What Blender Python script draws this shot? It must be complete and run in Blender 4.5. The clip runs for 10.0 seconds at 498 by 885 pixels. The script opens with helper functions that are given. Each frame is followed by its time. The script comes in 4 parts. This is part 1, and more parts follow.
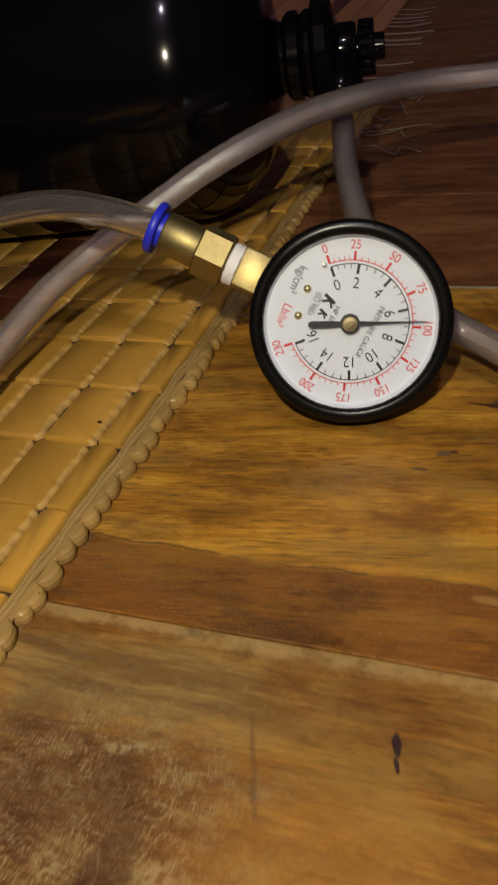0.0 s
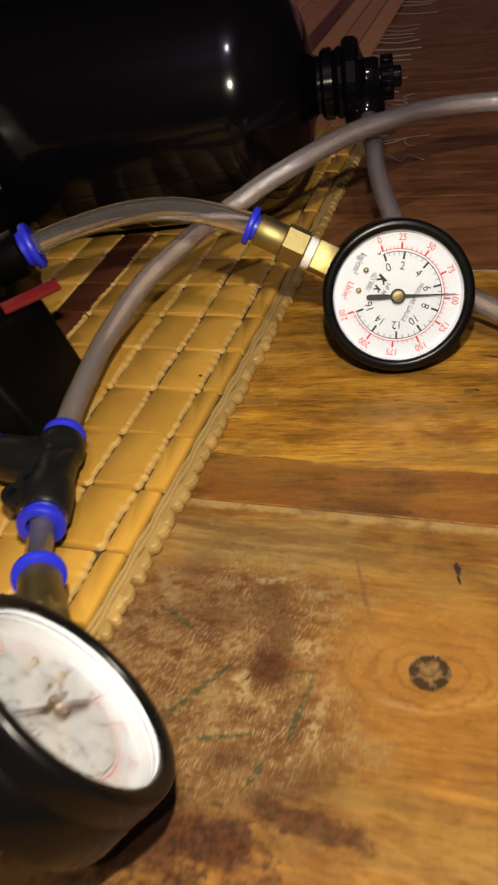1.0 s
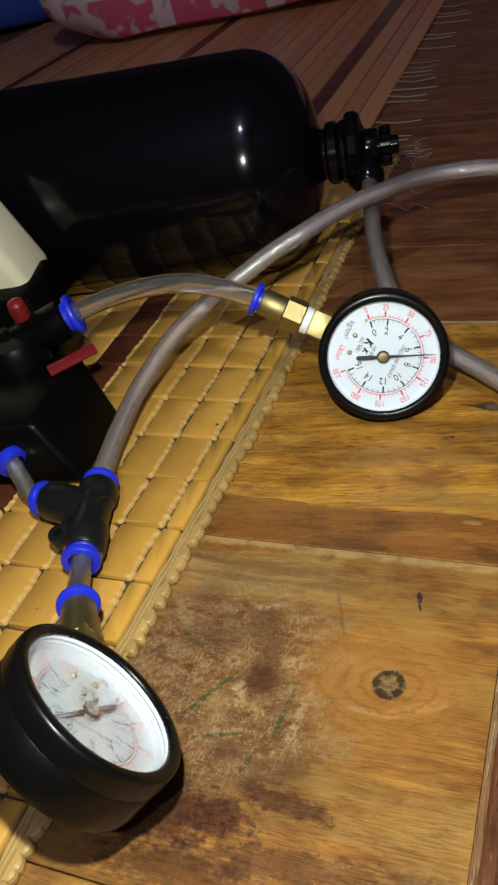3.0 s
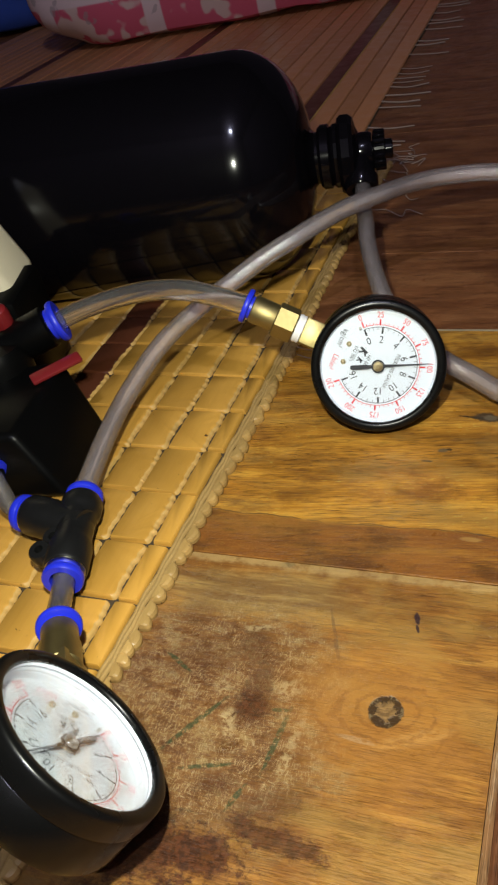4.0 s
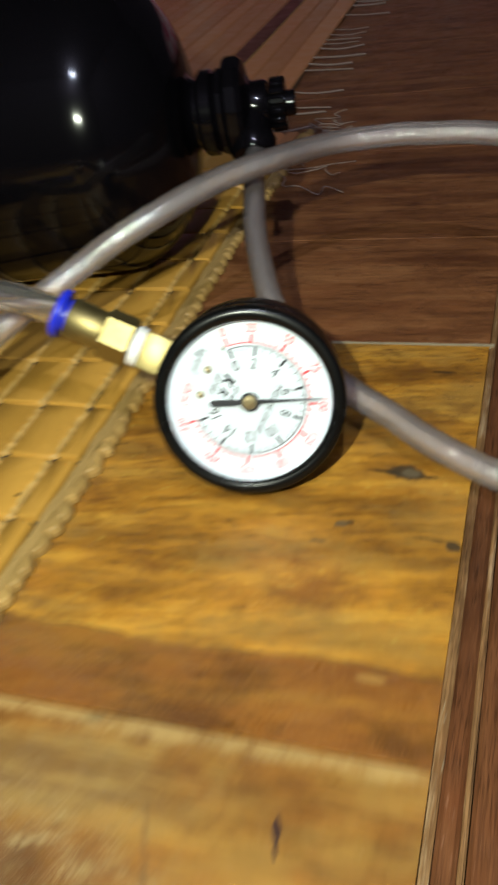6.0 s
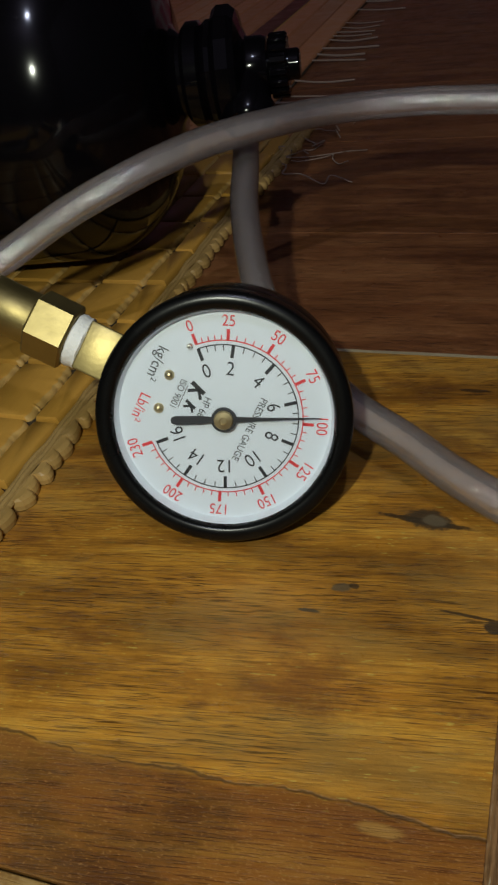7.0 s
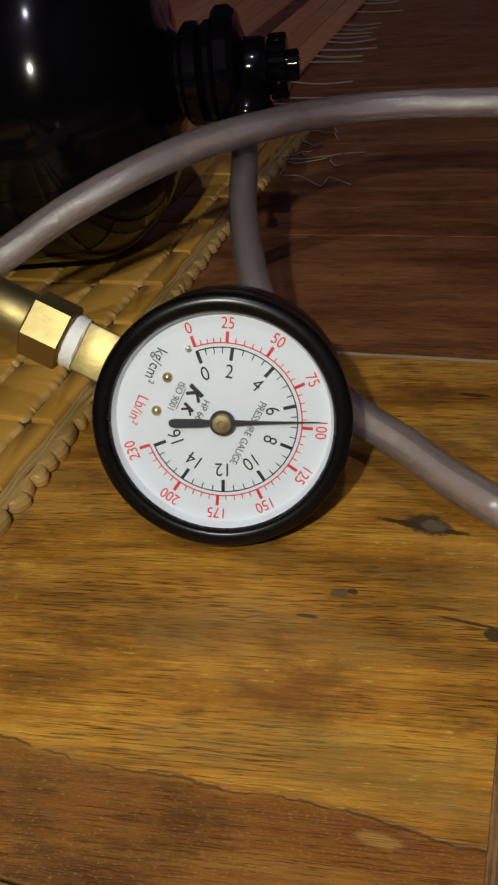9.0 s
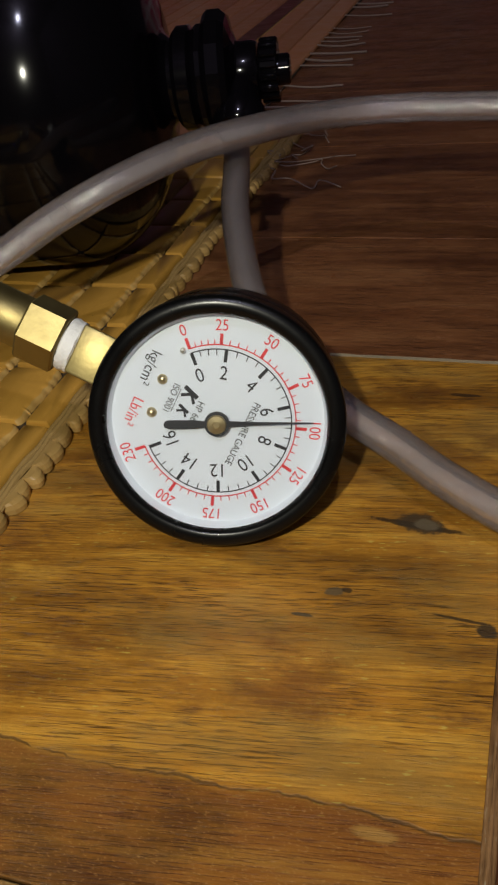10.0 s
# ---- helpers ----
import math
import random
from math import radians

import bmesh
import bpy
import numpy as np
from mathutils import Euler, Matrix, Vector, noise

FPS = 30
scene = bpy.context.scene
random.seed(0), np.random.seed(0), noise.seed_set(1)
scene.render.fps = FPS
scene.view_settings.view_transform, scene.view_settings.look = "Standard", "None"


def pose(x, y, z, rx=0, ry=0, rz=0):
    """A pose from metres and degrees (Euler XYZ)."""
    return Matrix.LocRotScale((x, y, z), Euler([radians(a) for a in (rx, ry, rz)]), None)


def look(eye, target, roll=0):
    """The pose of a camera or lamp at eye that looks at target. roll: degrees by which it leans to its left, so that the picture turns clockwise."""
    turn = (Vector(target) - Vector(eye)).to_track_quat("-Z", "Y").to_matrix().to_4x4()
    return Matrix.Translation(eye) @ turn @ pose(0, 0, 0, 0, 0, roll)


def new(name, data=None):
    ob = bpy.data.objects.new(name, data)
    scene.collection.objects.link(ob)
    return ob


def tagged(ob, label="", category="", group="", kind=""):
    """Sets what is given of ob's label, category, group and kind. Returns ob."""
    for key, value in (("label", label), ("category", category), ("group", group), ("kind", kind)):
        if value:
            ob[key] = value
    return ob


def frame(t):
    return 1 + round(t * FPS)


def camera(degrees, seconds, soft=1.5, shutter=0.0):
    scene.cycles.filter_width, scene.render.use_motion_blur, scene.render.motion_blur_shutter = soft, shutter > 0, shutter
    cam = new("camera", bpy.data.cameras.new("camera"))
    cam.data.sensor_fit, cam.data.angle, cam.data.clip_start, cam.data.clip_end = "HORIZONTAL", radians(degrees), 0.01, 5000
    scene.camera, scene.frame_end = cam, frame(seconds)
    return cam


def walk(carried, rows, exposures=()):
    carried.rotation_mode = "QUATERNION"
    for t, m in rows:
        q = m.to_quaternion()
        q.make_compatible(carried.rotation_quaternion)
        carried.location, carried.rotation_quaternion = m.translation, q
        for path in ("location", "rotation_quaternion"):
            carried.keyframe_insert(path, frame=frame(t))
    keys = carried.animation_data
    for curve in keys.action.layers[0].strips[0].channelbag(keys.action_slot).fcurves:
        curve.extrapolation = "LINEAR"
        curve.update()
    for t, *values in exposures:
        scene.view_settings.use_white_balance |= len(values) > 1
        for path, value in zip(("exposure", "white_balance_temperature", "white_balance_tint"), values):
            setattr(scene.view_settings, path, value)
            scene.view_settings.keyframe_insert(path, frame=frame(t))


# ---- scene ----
cam = camera(34.0, 10.0, 2.3, 0.5)
PATH = [
    (0, (0.085, -0.122, 0.166), (-0.607, 1.34, -1.011), -10.5),
    (0.5, (0.09, -0.155, 0.174), (-0.596, 1.314, -0.997), -12.2),
    (1, (0.074, -0.216, 0.208), (-0.546, 1.261, -0.989), -9.9),
    (1.5, (0.096, -0.241, 0.226), (-0.513, 1.218, -0.999), -10.1),
    (2, (0.107, -0.239, 0.237), (-0.553, 1.201, -0.985), -11.0),
    (2.2, (0.1, -0.245, 0.249), (-0.588, 1.189, -0.963), -11.3),
    (3.3, (0.115, -0.236, 0.259), (-0.623, 1.21, -0.91), -13.3),
    (3.5, (0.111, -0.231, 0.254), (-0.609, 1.223, -0.914), -12.6),
    (4, (0.107, -0.229, 0.252), (-0.608, 1.227, -0.918), -12.6),
    (4.5, (0.11, -0.228, 0.254), (-0.593, 1.234, -0.917), -12.4),
    (5, (0.115, -0.225, 0.256), (-0.597, 1.223, -0.926), -12.8),
    (5.5, (0.114, -0.215, 0.246), (-0.584, 1.236, -0.941), -12.7),
    (6, (0.108, -0.107, 0.193), (-0.514, 1.361, -1.014), -10.9),
    (6.2, (0.098, -0.073, 0.176), (-0.45, 1.426, -1.03), -8.0),
    (7.3, (0.091, -0.05, 0.152), (-0.543, 1.444, -1.017), -8.9),
    (7.5, (0.09, -0.049, 0.152), (-0.536, 1.445, -1.021), -8.8),
    (8, (0.089, -0.049, 0.151), (-0.515, 1.449, -1.028), -8.1),
    (8.5, (0.089, -0.049, 0.152), (-0.511, 1.452, -1.026), -8.0),
    (9, (0.09, -0.05, 0.152), (-0.514, 1.454, -1.021), -8.0),
    (9.5, (0.089, -0.049, 0.152), (-0.517, 1.454, -1.02), -8.1),
    (10, (0.09, -0.052, 0.153), (-0.495, 1.46, -1.017), -7.9),
]
EXPOSURES = [(0, -1.2, 6700, 8), (0.5, -0.94, 6500, 8), (1, -0.58, 6750, 8), (1.5, -0.28, 6700, 8), (2, -0.62, 6450, 5), (3.5, -0.59, 5400, -2), (4, -0.44, 5850, 0), (4.5, -0.28, 6100, 3), (5, -0.34, 5750, -2), (5.5, -0.18, 5700, -4), (6, -0.18, 5800, -10), (6.2, -0.18, 5800, -10), (7.3, -1.57, 5800, -4), (7.5, -1.57, 5800, -4), (8, -1.1, 6100, 3), (10, -1.1, 6100, 3)]
walk(cam, [(t, look(eye, target, roll)) for t, eye, target, roll in PATH], EXPOSURES)

# ---- world, lights, exposure ----
world = bpy.data.worlds.new("night")
world.use_nodes = True
scene.world = world
world.node_tree.nodes["Background"].inputs[0].default_value = (0.35, 0.3, 0.38, 1)
world.node_tree.nodes["Background"].inputs[1].default_value = 0.005


def lamp(name, kind, m, watts, colour, size=0.01, size_y=None):
    data = bpy.data.lights.new(name, kind)
    data.energy, data.color = watts, colour
    if kind == "AREA":
        data.shape, data.size, data.size_y = "RECTANGLE", size, size_y or size
    else:
        data.shadow_soft_size = size
    ob = new(name, data)
    ob.matrix_world = m
    return ob


lamp("torch_light", "POINT", pose(0.068, -0.175, 0.285), 8.8, (1.0, 0.9, 0.72), 0.006)
lamp("bulb_light", "POINT", pose(0.55, -1.15, 2.2), 85, (0.82, 0.76, 0.96), 0.03)


# ---- materials ----
class Nodes:
    """Short ways to make shader nodes."""

    def __init__(self, name):
        self.m = bpy.data.materials.new(name)
        self.m.use_nodes = True
        self.t = self.m.node_tree
        self.b = self.t.nodes["Principled BSDF"]
        self.out = self.t.nodes["Material Output"]

    def add(self, kind, **sockets):
        n = self.t.nodes.new(kind)
        for k, v in sockets.items():
            self.put(n.inputs[k.replace("_", " ")], v)
        return n

    def put(self, socket, v):
        if isinstance(v, bpy.types.NodeSocket):
            self.t.links.new(v, socket)
        elif isinstance(v, (tuple, list)) and len(v) == 3 and socket.type == "RGBA":
            socket.default_value = (*v, 1)
        else:
            socket.default_value = v

    def math(self, op, a, b=0.0, clamp=False):
        n = self.t.nodes.new("ShaderNodeMath")
        n.operation, n.use_clamp = op, clamp
        self.put(n.inputs[0], a)
        self.put(n.inputs[1], b)
        return n.outputs[0]

    def vec(self, op, a, b=(0, 0, 0)):
        n = self.t.nodes.new("ShaderNodeVectorMath")
        n.operation = op
        self.put(n.inputs[0], a)
        self.put(n.inputs[1], b)
        return n.outputs["Value"] if op == "LENGTH" else n.outputs[0]

    def mix(self, f, a, b):
        n = self.t.nodes.new("ShaderNodeMix")
        n.data_type = "RGBA"
        self.put(n.inputs[0], f)
        self.put(n.inputs[6], a)
        self.put(n.inputs[7], b)
        return n.outputs[2]

    def noise(self, v, scale, detail=4.0, rough=0.55):
        n = self.add("ShaderNodeTexNoise", Vector=v, Scale=scale, Detail=detail, Roughness=rough)
        return n.outputs["Fac"]

    def ramp(self, f, *stops):
        n = self.t.nodes.new("ShaderNodeValToRGB")
        e = n.color_ramp.elements
        while len(e) < len(stops):
            e.new(0.5)
        for s, (p, c) in zip(e, stops):
            s.position, s.color = p, (*c, 1) if isinstance(c, tuple) else (c, c, c, 1)
        self.put(n.inputs[0], f)
        return n.outputs[0]

    def step(self, x, lo, hi):
        n = self.t.nodes.new("ShaderNodeMapRange")
        n.interpolation_type = "SMOOTHSTEP"
        self.put(n.inputs[0], x)
        n.inputs[1].default_value, n.inputs[2].default_value = lo, hi
        return n.outputs[0]

    def coords(self, kind="Object"):
        return self.t.nodes.new("ShaderNodeTexCoord").outputs[kind]

    def world_place(self):
        return self.t.nodes.new("ShaderNodeNewGeometry").outputs["Position"]

    def scaled(self, v, s, turn=0.0, shift=(0, 0, 0)):
        n = self.add("ShaderNodeMapping", Vector=v, Scale=s, Location=shift)
        n.inputs["Rotation"].default_value = (0, 0, turn)
        return n.outputs[0]

    def bump(self, h, strength=0.3, dist=0.001):
        n = self.add("ShaderNodeBump", Height=h, Strength=strength, Distance=dist)
        self.put(self.b.inputs["Normal"], n.outputs[0])

    def done(self, colour=None, rough=None, metal=None, **rest):
        for k, v in (("Base Color", colour), ("Roughness", rough), ("Metallic", metal), *((k.replace("_", " "), v) for k, v in rest.items())):
            if v is not None:
                self.put(self.b.inputs[k], v)
        return self.m


def ellipse(k, p, x, y, a, b, turn=0.0, ragged=None):
    """1 at the middle of an oval mark lying on the ground plane, 0 at its rim, less than 0 outside."""
    v = k.vec("SUBTRACT", p, (x, y, 0))
    v = k.scaled(v, (1 / a, 1 / b, 0), 0) if not turn else k.vec("MULTIPLY", k.scaled(v, (1, 1, 0), -turn), (1 / a, 1 / b, 0))
    d = k.math("SUBTRACT", 1.0, k.vec("LENGTH", v))
    return k.math("ADD", d, k.math("MULTIPLY", k.math("SUBTRACT", ragged, 0.5), 0.9)) if ragged is not None else d


def wood(name, light, mid, dark, along_y=False, marks=False, gloss=0.34, pores=0.65, turn=0.0):
    k = Nodes(name)
    p = k.world_place()
    rnd = k.t.nodes.new("ShaderNodeObjectInfo").outputs["Random"]
    q = k.vec("ADD", p, k.vec("MULTIPLY", k.add("ShaderNodeCombineXYZ", X=rnd, Y=rnd, Z=rnd).outputs[0], (3.1, 7.7, 2.3)))

    if turn:
        q = k.scaled(q, (1, 1, 1), -turn)

    def lie(a, b):
        return (b, a, b) if along_y else (a, b, b)

    warp = k.noise(k.scaled(q, (9, 16, 8)), 1.0, 3)
    q2 = k.vec("ADD", q, k.vec("MULTIPLY", k.add("ShaderNodeCombineXYZ", X=warp, Y=warp, Z=0.0).outputs[0], (0.01, 0.014, 0)))
    grain = k.noise(k.scaled(q2, lie(10, 95)), 1.0, 8, 0.72)
    patch = k.noise(k.scaled(q, (17, 24, 1)), 1.0, 6, 0.68)
    fibre = k.noise(k.scaled(q, lie(55, 1700)), 1.0, 5, 0.7)
    pore = k.noise(k.scaled(q, lie(110, 2700)), 1.0, 3, 0.6)
    where = k.noise(k.scaled(q, (26, 45, 1), 0, (5, 3, 0)), 1.0, 4, 0.6)
    speck = k.noise(q, 900.0, 3, 0.7)
    f = k.math("ADD", k.math("MULTIPLY", grain, 0.6), k.math("MULTIPLY", patch, 0.4))
    col = k.ramp(f, (0.33, dark), (0.445, tuple(0.45 * a + 0.55 * b for a, b in zip(mid, dark))), (0.52, mid), (0.64, light))
    col = k.mix(k.math("MULTIPLY", k.step(patch, 0.5, 0.72), 0.55), col, (mid[0] * 0.75, mid[1] * 0.5, mid[2] * 0.4))
    col = k.mix(k.math("MULTIPLY", k.step(fibre, 0.44, 0.64), 0.48), col, dark)
    dash = k.math("MULTIPLY", k.step(pore, 0.54, 0.62), k.step(where, 0.36, 0.58))
    col = k.mix(k.math("MULTIPLY", dash, pores), col, tuple(0.3 * c for c in dark))
    pale = k.math("MULTIPLY", k.step(k.noise(k.scaled(q, lie(300, 1500), 0, (2, 9, 0)), 1.0, 2), 0.64, 0.7), k.step(where, 0.55, 0.35))
    col = k.mix(k.math("MULTIPLY", pale, 0.4), col, tuple(min(0.8, 1.5 * c + 0.08) for c in light))
    rough = k.ramp(k.noise(q, 90.0, 6, 0.72), (0.3, gloss - 0.1), (0.75, gloss + 0.2))
    height = k.math("ADD", k.math("MULTIPLY", fibre, 0.4), k.math("SUBTRACT", k.math("MULTIPLY", speck, 0.4), dash))
    if marks:
        soil = k.noise(k.scaled(p, (24, 40, 1), 0.2, (11, 4, 0)), 1.0, 7, 0.72)
        olive = k.noise(k.scaled(p, (14, 30, 1), 0, (2, 8, 0)), 1.0, 6, 0.7)
        col = k.mix(k.math("MULTIPLY", k.step(olive, 0.45, 0.62), 0.48), col, (0.33, 0.2, 0.05))
        col = k.mix(k.math("MULTIPLY", k.step(soil, 0.5, 0.68), 0.6), col, (0.12, 0.042, 0.012))
        rag = k.noise(p, 420.0, 4, 0.7)
        rag2 = k.noise(p, 70.0, 6, 0.72)
        sep = k.add("ShaderNodeSeparateXYZ", Vector=p)
        # the scuffed field with its crossed scratches and green chalk lines
        rag3 = k.noise(k.scaled(p, (130, 190, 1), 0.3, (4, 4, 0)), 1.0, 8, 0.78)
        mess = k.math("ADD", k.math("MULTIPLY", rag2, 0.5), k.math("MULTIPLY", rag3, 0.5))
        # the olive, calmer strip behind it
        calm_strip = k.step(ellipse(k, p, -0.012, -0.017, 0.055, 0.016, 0.03, rag2), -0.1, 0.6)
        col = k.mix(k.math("MULTIPLY", calm_strip, 0.75), col, k.mix(k.step(grain, 0.42, 0.6), (0.2, 0.115, 0.038), (0.42, 0.29, 0.095)))
        worn = k.step(ellipse(k, p, -0.012, -0.074, 0.06, 0.06, 0.2, rag2), -0.15, 0.45)
        turned = k.vec("ADD", p, k.vec("MULTIPLY", k.add("ShaderNodeTexNoise", Vector=p, Scale=38.0, Detail=3.0).outputs["Color"], (0.012, 0.012, 0)))
        s1 = k.step(k.noise(k.scaled(turned, (1700, 300, 1), 0.6), 1.0, 5, 0.75), 0.53, 0.63)
        s2 = k.step(k.noise(k.scaled(turned, (340, 1600, 1), 0.25, (1, 2, 0)), 1.0, 5, 0.75), 0.54, 0.63)
        s3 = k.step(k.noise(k.scaled(turned, (1700, 360, 1), -0.5, (3, 1, 0)), 1.0, 5, 0.75), 0.55, 0.63)
        col = k.mix(k.math("MULTIPLY", worn, 0.8), col, k.ramp(mess, (0.42, (0.06, 0.021, 0.008)), (0.49, (0.132, 0.058, 0.021)), (0.54, (0.195, 0.107, 0.04)), (0.6, (0.27, 0.19, 0.078))))
        col = k.mix(k.math("MULTIPLY", k.math("MULTIPLY", worn, k.step(rag, 0.48, 0.62)), 0.45), col, (0.1, 0.042, 0.016))
        scratch = k.math("MULTIPLY", k.math("MAXIMUM", s3, k.math("MAXIMUM", s1, s2)), k.step(rag3, 0.38, 0.54))
        col = k.mix(k.math("MULTIPLY", k.math("MULTIPLY", worn, scratch), 0.6), col, (0.48, 0.36, 0.18))
        # dark blotches soaked into the boards
        for x, y, a, b, turn, deep in ((0.0069, -0.0697, 0.0075, 0.0065, 0.3, 0.85), (0.006, -0.058, 0.0045, 0.009, -0.2, 0.55), (-0.0005, -0.043, 0.006, 0.010, 0.35, 0.5), (-0.02, -0.052, 0.014, 0.009, 0.3, 0.35), (-0.03, -0.03, 0.008, 0.006, 0.5, 0.3), (0.004, -0.101, 0.007, 0.004, 0.1, 0.45), (0.028, -0.1148, 0.018, 0.0042, -0.13, 0.8), (0.007, -0.1254, 0.014, 0.008, 0.1, 0.85), (-0.02, -0.128, 0.034, 0.012, 0.1, 0.85), (0.05, -0.135, 0.05, 0.006, 0.05, 0.65), (0.024, -0.105, 0.012, 0.005, 0.3, 0.5), (0.0, -0.145, 0.025, 0.007, 0.1, 0.7)):
            blot = k.math("ADD", ellipse(k, p, x, y, a, b, turn, rag2), k.math("MULTIPLY", k.math("SUBTRACT", rag3, 0.5), 4.0))
            col = k.mix(k.math("MULTIPLY", k.step(blot, -0.35, 0.4), deep), col, k.mix(k.step(rag, 0.4, 0.6), (0.035, 0.012, 0.005), (0.085, 0.028, 0.01)))
        for x, y, a, b, turn in ((-0.0127, -0.081, 0.001, 0.0145, -0.58), (0.0195, -0.081, 0.001, 0.0125, -0.117), (0.012, -0.1046, 0.001, 0.005, -0.37), (-0.029, -0.056, 0.0068, 0.0009, -0.5), (-0.002, -0.096, 0.009, 0.0008, 0.3), (0.0175, -0.0692, 0.0035, 0.0008, 0.1)):
            line = k.math("MULTIPLY", k.step(ellipse(k, p, x, y, a, b, turn, rag), -0.35, 0.25), k.step(rag, 0.36, 0.52))
            col = k.mix(k.math("MULTIPLY", line, 0.75), col, (0.025, 0.05, 0.02))
        for x, y, a, b, turn in ((0.0252, -0.0815, 0.0022, 0.0145, -0.1), (-0.007, -0.064, 0.004, 0.003, 0), (-0.002, -0.034, 0.007, 0.002, 0.2), (0.0, -0.078, 0.003, 0.008, 0.3), (0.018, -0.06, 0.006, 0.005, 0)):
            col = k.mix(k.math("MULTIPLY", k.math("MULTIPLY", k.step(ellipse(k, p, x, y, a, b, turn, rag3), -0.2, 0.5), k.step(rag, 0.42, 0.55)), 0.45), col, (0.5, 0.38, 0.18))
        # the healed scar in front of the round knot and a fine check behind it
        for x, y, a, b, turn, deep, shade in ((0.047, -0.0752, 0.0062, 0.001, -0.1, 0.7, (0.42, 0.33, 0.2)), (0.066, -0.0712, 0.0125, 0.0028, 0.42, 0.55, (0.55, 0.32, 0.1)), (0.066, -0.0738, 0.013, 0.0008, 0.42, 0.5, (0.1, 0.04, 0.015)), (0.0301, -0.036, 0.0007, 0.017, 0.35, 0.5, (0.11, 0.06, 0.03))):
            mark = k.math("MULTIPLY", k.step(ellipse(k, p, x, y, a, b, turn, rag), -0.35, 0.25), k.step(rag3, 0.38, 0.5))
            col = k.mix(k.math("MULTIPLY", mark, deep), col, shade)
        # the round knot with its broken dark ring, and growth rings round it
        v = k.vec("SUBTRACT", p, (0.0545, -0.0622, 0))
        r = k.vec("LENGTH", k.vec("MULTIPLY", v, (0.72, 1, 0)))
        wob = k.math("ADD", r, k.math("MULTIPLY", k.math("SUBTRACT", rag2, 0.5), 0.016))
        rings = k.math("MULTIPLY", k.step(k.math("SINE", k.math("MULTIPLY", wob, 1150.0)), 0.35, 1.0), k.step(k.math("MULTIPLY", wob, -1.0), -0.034, -0.01))
        calm = k.step(k.math("MULTIPLY", wob, -1.0), -0.036, -0.012)
        col = k.mix(k.math("MULTIPLY", calm, 0.6), col, (0.36, 0.16, 0.03))
        col = k.mix(k.math("MULTIPLY", k.math("MULTIPLY", rings, k.step(soil, 0.38, 0.55)), 0.4), col, (0.15, 0.058, 0.014))
        r2 = k.math("ADD", k.vec("LENGTH", k.vec("MULTIPLY", v, (1, 0.95, 0))), k.math("MULTIPLY", k.math("SUBTRACT", rag, 0.5), 0.0025))
        core = k.step(k.math("MULTIPLY", r2, -1.0), -0.0066, -0.0058)
        vs = k.add("ShaderNodeSeparateXYZ", Vector=v)
        star = k.math("SINE", k.math("ADD", k.math("MULTIPLY", k.math("ARCTAN2", vs.outputs[1], vs.outputs[0]), 5.0), k.math("MULTIPLY", rag, 16.0)))
        reach = k.math("SUBTRACT", k.math("ADD", 0.0039, k.math("MULTIPLY", star, 0.0008)), r2)
        heart = k.step(reach, -0.0004, 0.0008)
        rim_bits = k.math("MULTIPLY", k.step(k.math("SUBTRACT", 0.0009, k.math("ABSOLUTE", k.math("SUBTRACT", r2, 0.0056))), 0.0, 0.0006), k.step(star, 0.5, 1.0))
        col = k.mix(k.math("MULTIPLY", core, 0.92), col, (0.028, 0.017, 0.009))
        col = k.mix(k.math("MULTIPLY", rim_bits, 0.4), col, (0.33, 0.25, 0.13))
        col = k.mix(k.math("MULTIPLY", heart, k.ramp(rag, (0.38, 0.35), (0.6, 0.9))), col, (0.27, 0.155, 0.055))
        height = k.math("SUBTRACT", height, k.math("MULTIPLY", k.math("SUBTRACT", core, heart), 1.5))
        # lesser knots, gouges and the ink mark
        for x, y, a, b, turn, shade in ((0.0705, 0.1152, 0.0155, 0.0014, -0.1, (0.03, 0.02, 0.012)), (0.0715, 0.1162, 0.0078, 0.0046, -0.15, (0.05, 0.036, 0.022)), (0.073, 0.116, 0.004, 0.0026, -0.1, (0.13, 0.1, 0.06)), (0.0535, 0.0875, 0.003, 0.0017, 0.2, (0.12, 0.085, 0.045)), (0.0565, 0.0885, 0.0016, 0.0012, 0, (0.05, 0.03, 0.014)), (0.047, 0.0785, 0.0034, 0.0007, 0, (0.08, 0.06, 0.035)), (0.091, 0.0815, 0.0028, 0.0026, 0.3, (0.04, 0.03, 0.02)), (0.085, 0.084, 0.008, 0.0006, -0.08, (0.05, 0.03, 0.014)), (0.0585, -0.0188, 0.0013, 0.0036, 0.25, (0.025, 0.013, 0.02)), (0.0594, -0.0238, 0.0007, 0.0026, 0.35, (0.025, 0.013, 0.02)), (-0.001, 0.0016, 0.004, 0.0018, 0.1, (0.05, 0.03, 0.015)), (0.078, 0.181, 0.006, 0.0012, 0, (0.05, 0.025, 0.01))):
            col = k.mix(k.math("MULTIPLY", k.step(ellipse(k, p, x, y, a, b, turn, rag), 0.0, 0.35), 0.9), col, shade)
        # the redder heartwood before the hairline crack that wanders along the board
        bend = k.math("MULTIPLY", k.noise(k.scaled(p, (26, 3, 1)), 1.0, 5, 0.6), 0.012)
        off = k.math("SUBTRACT", sep.outputs[1], k.math("ADD", 0.0252, bend))
        red = k.math("MULTIPLY", k.step(k.math("MULTIPLY", off, -1.0), -0.0015, 0.002), k.step(sep.outputs[1], 0.002, 0.005))
